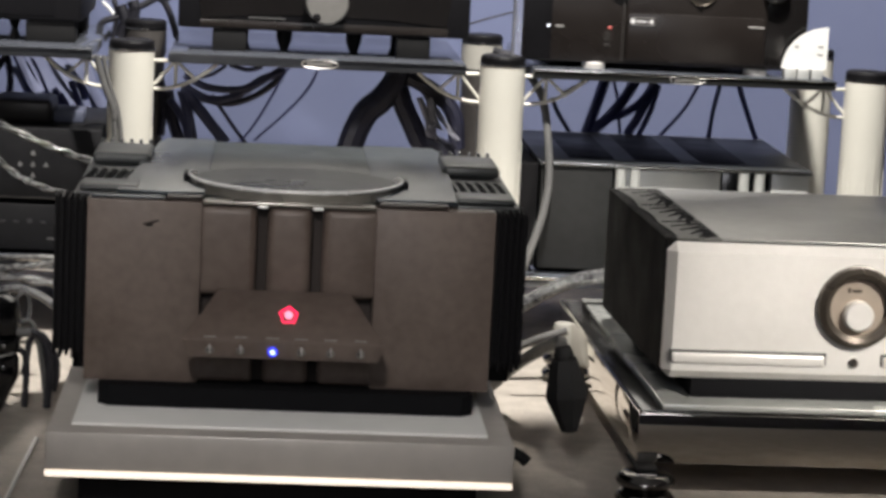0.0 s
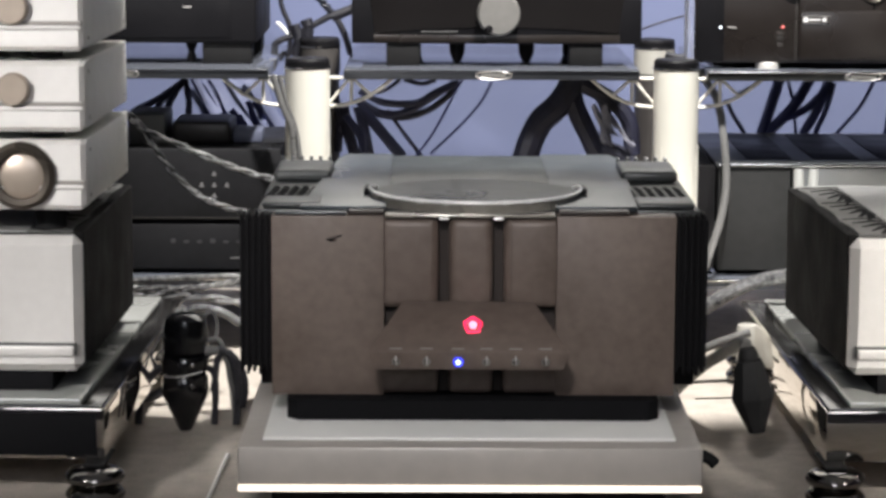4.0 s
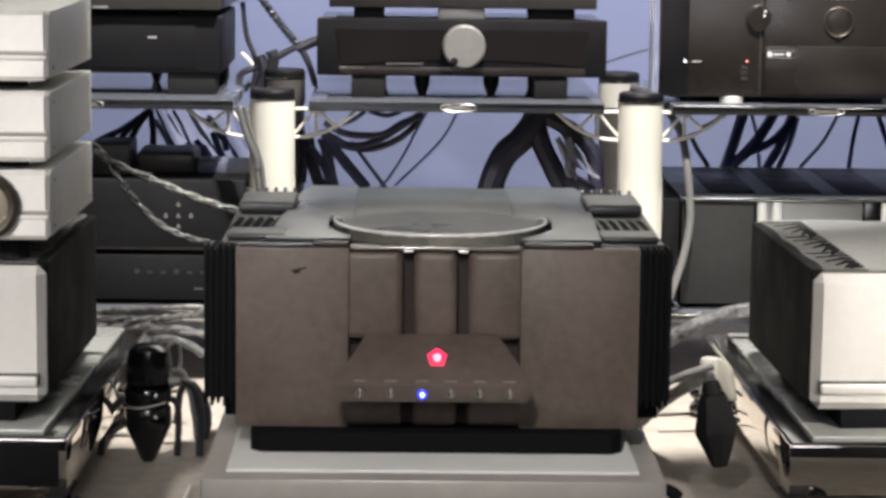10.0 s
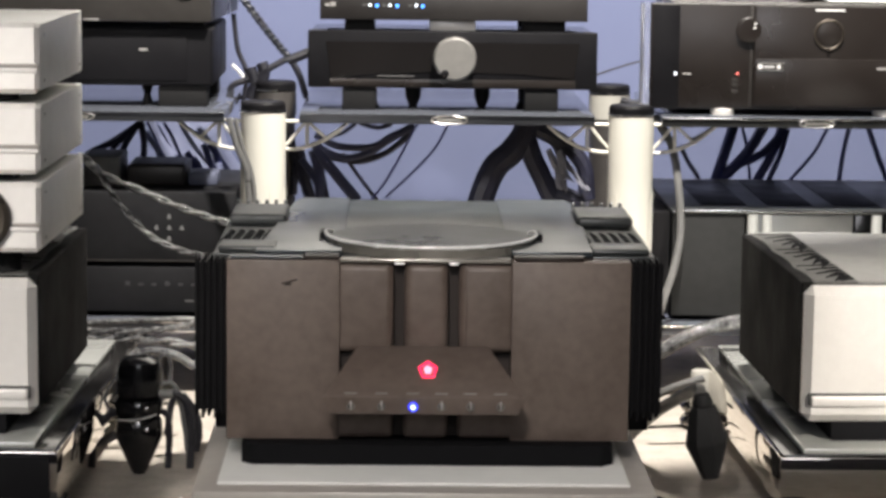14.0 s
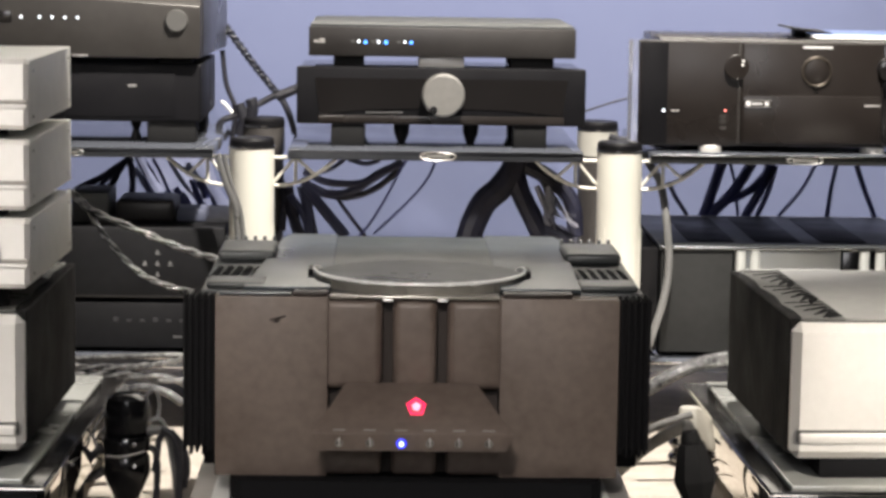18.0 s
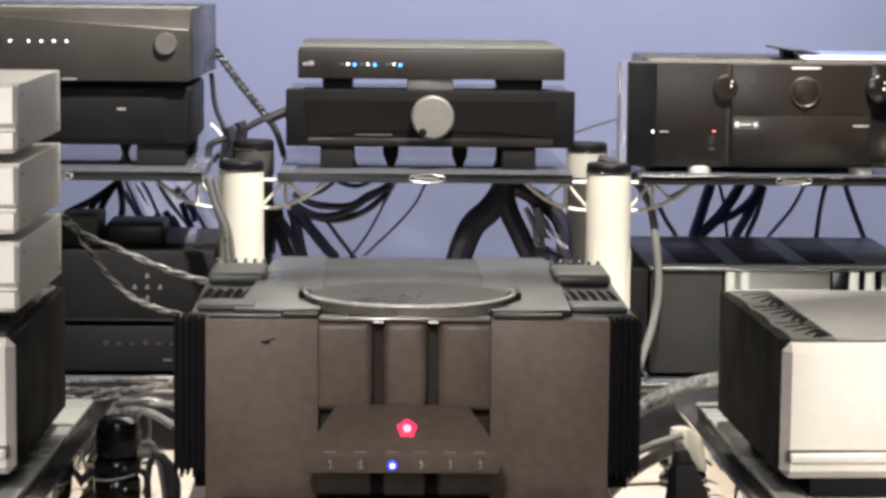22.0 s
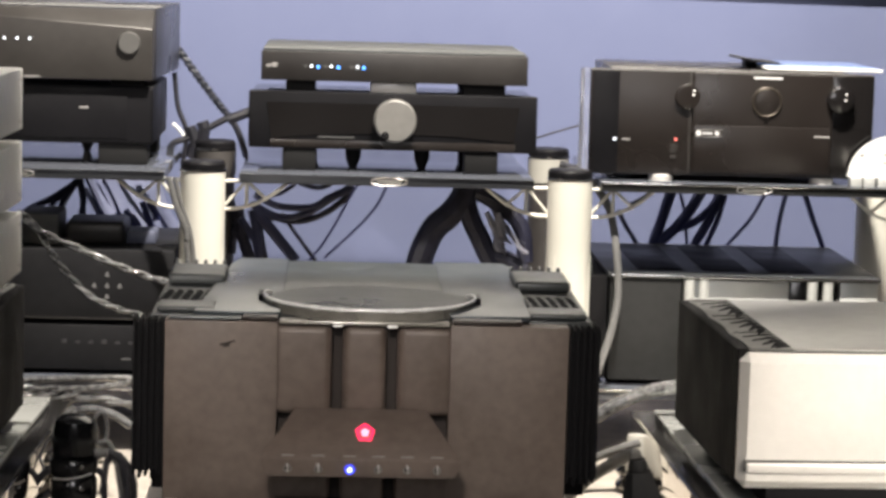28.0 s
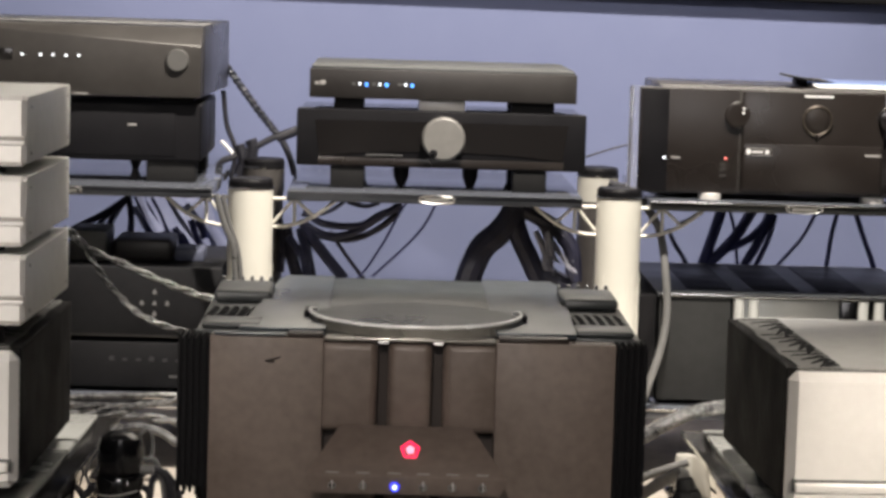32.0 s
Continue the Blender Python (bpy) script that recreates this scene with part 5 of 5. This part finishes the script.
cable("speaker_cable", [(-0.452, 3.500, 0.445), (-0.430, 3.500, 0.424), (-0.404, 3.500, 0.409), (-0.355, 3.500, 0.389), (-0.310, 3.500, 0.370), (-0.273, 3.500, 0.357), (-0.237, 3.500, 0.347)], 0.0030, SLEEVE, "twisted clear-sleeved cable hanging from the silver stack", "clear sleeved cables", 4)
cable("speaker_cable", [(-0.444, 3.500, 0.441), (-0.426, 3.500, 0.423), (-0.404, 3.500, 0.387), (-0.378, 3.500, 0.353), (-0.348, 3.500, 0.326), (-0.314, 3.500, 0.310), (-0.275, 3.500, 0.299)], 0.0027, SLEEVE, "twisted clear-sleeved cable hanging from the silver stack", "clear sleeved cables", 5)
cable("speaker_cable", [(-0.494, 3.860, 0.138), (-0.400, 3.860, 0.143), (-0.298, 3.860, 0.141), (-0.267, 3.860, 0.088), (-0.258, 3.860, 0.016)], 0.0045, CLEAR, "thick clear-sleeved cable lying across the lower rack", "clear sleeved cables", 0)
cable("speaker_cable", [(-0.494, 3.860, 0.126), (-0.400, 3.860, 0.126), (-0.338, 3.860, 0.135), (-0.297, 3.860, 0.147)], 0.0034, CLEAR, "thick clear-sleeved cable lying across the lower rack", "clear sleeved cables", 4)
cable("speaker_cable", [(-0.494, 3.860, 0.111), (-0.400, 3.860, 0.113), (-0.298, 3.860, 0.096), (-0.267, 3.860, 0.052), (-0.259, 3.860, 0.006)], 0.0042, CLEAR, "thick clear-sleeved cable lying across the lower rack", "clear sleeved cables", 5)
cable("speaker_cable", [(-0.427, 3.860, 0.092), (-0.409, 3.860, 0.108), (-0.382, 3.860, 0.115)], 0.0040, CLEAR, "thick clear-sleeved cable lying across the lower rack", "clear sleeved cables", 0)
cable("speaker_cable", [(-0.380, 3.600, 0.147), (-0.407, 3.600, 0.120), (-0.424, 3.600, 0.090), (-0.428, 3.600, 0.071)], 0.0030, CLEAR, "thin clear-sleeved cable bending to the floor", "clear sleeved cables", 0)
cable("speaker_cable", [(0.384, 3.720, 0.113), (0.401, 3.720, 0.124), (0.439, 3.720, 0.148), (0.482, 3.720, 0.166), (0.533, 3.720, 0.176)], 0.0110, CLEAR, "fat clear-sleeved cable rising to the silver amplifier", "clear sleeved cables", 0)
cable("mains_cable", [(0.383, 3.620, 0.076), (0.408, 3.620, 0.089), (0.445, 3.620, 0.102), (0.458, 3.620, 0.106)], 0.0060, CORD, "grey power cord lying behind the plug", "power cords", 0)
cable("mains_cable", [(-0.313, 3.520, 0.099), (-0.324, 3.520, 0.082), (-0.328, 3.520, 0.053), (-0.331, 3.520, 0.036)], 0.0050, CABLE_BLACK, "black power cord bending down to the floor", "power cords", 0)
cable("mains_cable", [(-0.308, 3.460, 0.107), (-0.301, 3.460, 0.082), (-0.297, 3.460, 0.054), (-0.294, 3.460, 0.025)], 0.0055, CABLE_BLACK, "black power cord bending down to the floor", "power cords", 0)
cable("mains_cable", [(-0.304, 3.460, 0.107), (-0.286, 3.460, 0.082), (-0.280, 3.460, 0.054), (-0.285, 3.460, 0.026)], 0.0060, CABLE_BLACK, "black power cord bending down to the floor", "power cords", 0)
cable("mains_cable", [(-0.471, 3.660, 0.026), (-0.445, 3.660, 0.039), (-0.419, 3.660, 0.046)], 0.0060, CABLE_BLACK, "black power cord on the carpet", "power cords", 0)
cable("mains_cable", [(-0.461, 3.580, 0.008), (-0.430, 3.580, 0.012), (-0.405, 3.580, 0.027)], 0.0070, CABLE_BLACK, "black power cord on the carpet", "power cords", 0)
cable("speaker_cable", [(-0.395, 3.640, 0.128), (-0.360, 3.640, 0.136), (-0.325, 3.640, 0.128), (-0.300, 3.640, 0.112)], 0.0065, CLEAR, "clear-sleeved cable bending behind the amplifier", "clear sleeved cables", 0)

# ---------------------------------------------------------------- plugs and clutter on the floor


rp = thing("power_plug", (0.36, 3.58, 0.0), "big black faceted power plug hanging from a stiff grey cord", "plug", "big black plugs")
hang = pose(0.417, 3.20, 0.055, 0, -8.3, 12)
bm = lathe([(0.0, 0.0), (0.0115, 0.0), (0.0125, 0.003), (0.0288, 0.046), (0.0298, 0.052), (0.0190, 0.093), (0.0168, 0.0985), (0.0, 0.0985)], (0, 0, 0), "z", 8)
bm.transform(hang)
part("body", bm, RUBBER, rp, "black faceted body")
bm = lathe([(0.0, 0.0987), (0.0130, 0.0987), (0.0140, 0.1040), (0.0102, 0.1150), (0.0, 0.1150)], (0, 0, 0), "z", 16)
bm.transform(hang)
part("neck", bm, RUBBER, rp, "black cable neck")
part("cord", tube([(0.318, 3.600, 0.006), (0.338, 3.550, 0.030), (0.355, 3.500, 0.062), (0.374, 3.420, 0.102), (0.390, 3.340, 0.134), (0.397, 3.260, 0.160), (0.3995, 3.215, 0.171), (0.4003, 3.201, 0.168)], 0.0085, 12), CORD, rp, "stiff grey power cord")
lp = thing("power_plug", (-0.362, 3.43, 0.0), "big glossy black power plug with a rounded housing on top", "plug", "big black plugs")
LX, LY = -0.362, 3.43
part("body", lathe([(0.0, 0.0), (0.0085, 0.0), (0.0120, 0.006), (0.0320, 0.050), (0.0338, 0.060), (0.0325, 0.078), (0.0290, 0.0835), (0.0, 0.0835)], (LX, LY, 0), "z", 12), GLOSSRUBBER, lp, "glossy black tapered body")
part("collar", lathe([(0.0, 0.0838), (0.0280, 0.0838), (0.0330, 0.0870), (0.0340, 0.1020), (0.0310, 0.1080), (0.0, 0.1080)], (LX, LY, 0), "z", 28), GLOSSRUBBER, lp, "glossy black collar")
part("housing", lathe([(0.0, 0.1083), (0.0300, 0.1083), (0.0325, 0.1120), (0.0325, 0.1420), (0.0290, 0.1580), (0.0180, 0.1650), (0.0, 0.1670)], (LX, LY + 0.012, 0), "z", 28), GLOSSRUBBER, lp, "rounded black housing")
part("strap", tube([(LX - 0.026, LY - 0.024, 0.0820), (LX - 0.006, LY - 0.0345, 0.0835), (LX + 0.014, LY - 0.0305, 0.0865), (LX + 0.027, LY - 0.021, 0.0890)], 0.0013, 8), LIGHTPRINT, lp, "thin pale tie")
for x, z in ((LX + 0.014, 0.1000), (LX + 0.014, 0.0690)):
    part("screw", lathe([(0.0, -0.004), (0.0026, -0.0030), (0.0034, 0.0), (0.0, 0.001)], (x, LY - 0.0295, z), "y", 12), CHROME, lp, "steel screw")
part("ferrule", lathe([(0.0, -0.010), (0.0066, -0.009), (0.0074, 0.0), (0.0066, 0.009), (0.0, 0.010)], (-0.324, 3.432, 0.114), "x", 16), CABLE_GREY, lp, "pale ferrule")
for pts, rr, mt, lbl in (
        ([(-0.368, 3.455, 0.160), (-0.392, 3.450, 0.138), (-0.410, 3.445, 0.108), (-0.405, 3.440, 0.088)], 0.0024, CLEAR, "thin clear lead"),
        ([(-0.388, 3.440, 0.092), (-0.408, 3.440, 0.078), (-0.424, 3.440, 0.052), (-0.430, 3.440, 0.006)], 0.0055, CABLE_BLACK, "black lead"),
        ([(-0.336, 3.440, 0.104), (-0.316, 3.440, 0.114), (-0.298, 3.440, 0.104), (-0.290, 3.440, 0.080), (-0.288, 3.440, 0.050), (-0.291, 3.440, 0.006)], 0.0055, CABLE_BLACK, "thick black lead"),
        ([(-0.340, 3.445, 0.120), (-0.318, 3.445, 0.128), (-0.306, 3.445, 0.106), (-0.300, 3.445, 0.070), (-0.294, 3.445, 0.036), (-0.293, 3.445, 0.004)], 0.0036, CABLE_GREY, "pale grey lead"),
        ([(-0.345, 3.450, 0.150), (-0.326, 3.450, 0.168), (-0.318, 3.450, 0.150), (-0.320, 3.450, 0.128)], 0.0030, CLEAR, "short clear lead"),
        ([(-0.334, 3.440, 0.090), (-0.322, 3.440, 0.080), (-0.320, 3.440, 0.050), (-0.322, 3.440, 0.006)], 0.0048, CABLE_BLACK, "black lead")):
    part("lead", tube(pts, rr, 10), mt, lp, lbl)

# White tube stands in for a thin streak of light beside the plinth.
single("floor_streak", tube([(-0.289, 3.27, 0.0032), (-0.2928, 3.115, 0.0032), (-0.2955, 2.97, 0.0032), (-0.299, 2.78, 0.0032)], 0.0029, 8, 6), SLAB, "thin white tube for a streak of light on the carpet", "cable")
pg = thing("side_peg", (0.309, 2.87, 0.095), "short black cable end beside the plinth", "cable end")
part("peg", tube([(0.3085, 2.868, 0.106), (0.318, 2.868, 0.101), (0.325, 2.868, 0.095)], 0.0070, 12), RUBBER, pg)

# crumpled plastic bits among the cables
random.seed(5)
pb2 = thing("plastic_wrap", (0.27, 4.4, 0.36), "crumpled clear plastic wrap among the cables", "plastic wrap")
for k in range(7):
    # each fold is a bent ribbon that sags from the bundle towards the pillar
    x0, z0 = 0.262 + 0.006 * k + random.uniform(-0.004, 0.004), 0.372 - 0.008 * (k % 4)
    x1, z1 = 0.292 + 0.006 * k, 0.300 + 0.010 * (k % 3)
    wd2 = random.uniform(0.005, 0.009)
    bm = bmesh.new()
    rows3 = []
    for i in range(11):
        t = i / 10
        c = Vector((x0 + (x1 - x0) * t + 0.010 * math.sin(2.6 * t + k), 4.318 + 0.010 * math.sin(4 * t + k), z0 + (z1 - z0) * t - 0.014 * math.sin(math.pi * t)))
        a = 0.5 + 0.9 * math.sin(1.7 * t + 0.8 * k)
        n = Vector((math.cos(a), 0.35 * math.sin(5 * t + k), math.sin(a))) * wd2 * (0.55 + 0.45 * math.sin(math.pi * t))
        rows3.append([bm.verts.new(c - n), bm.verts.new(c + Vector((0, -0.004 - 0.003 * math.sin(9 * t + k), 0))), bm.verts.new(c + n)])
    for p, q in zip(rows3, rows3[1:]):
        bm.faces.new((p[0], p[1], q[1], q[0]))
        bm.faces.new((p[1], p[2], q[2], q[1]))
    g = bmesh.ops.extrude_face_region(bm, geom=bm.faces[:])
    bmesh.ops.translate(bm, verts=[e for e in g["geom"] if isinstance(e, bmesh.types.BMVert)], vec=(0, 0.0008, 0))
    bmesh.ops.recalc_face_normals(bm, faces=bm.faces[:])
    part("fold", bm, FOIL, pb2)

bag = thing("plastic_bag", (-0.39, 4.7, 0.24), "crumpled pale lilac plastic bag hanging behind the rack", "plastic bag")
for k, (off, wid) in enumerate(((0.0, 0.026), (0.040, 0.020), (0.072, 0.024), (-0.030, 0.016))):
    # a creased strip of film slanting down from the shelf
    bm = bmesh.new()
    rows4 = []
    for i in range(13):
        t = i / 12
        c = Vector((-0.444 + 1.07 * off + 0.090 * t + 0.005 * math.sin(5 * t + k), 4.770 - 0.004 * k + 0.004 * math.sin(4 * t + 2 * k), 0.378 - 0.142 * t))
        n = Vector((1, 0.08 * math.sin(5 * t + k), 0.35)) * wid * (0.7 + 0.3 * math.sin(4 * t + 1.3 * k))
        rows4.append([bm.verts.new(c + n * f + Vector((0, 0.002 * math.sin(5 * t + 2 * f + k), 0))) for f in (-1, -0.4, 0.2, 1)])
    for p, q in zip(rows4, rows4[1:]):
        for j in range(3):
            bm.faces.new((p[j], p[j + 1], q[j + 1], q[j]))
    g = bmesh.ops.extrude_face_region(bm, geom=bm.faces[:])
    bmesh.ops.translate(bm, verts=[e for e in g["geom"] if isinstance(e, bmesh.types.BMVert)], vec=(0, 0.0008, 0))
    bmesh.ops.recalc_face_normals(bm, faces=bm.faces[:])
    part("fold", bm, LILAC, bag)
for (x, z), (x2, z2), r in (((-0.388, 0.352), (-0.374, 0.328), 0.008), ((-0.362, 0.346), (-0.346, 0.312), 0.009), ((-0.330, 0.372), (-0.316, 0.340), 0.007)):
    cable("cable", [(x, 4.35, z), ((x + x2) / 2 + 0.003, 4.35, (z + z2) / 2), (x2, 4.35, z2)], r, CABLE_BLUE, "short dark blue cable end among the plastic", "cables behind the rack")
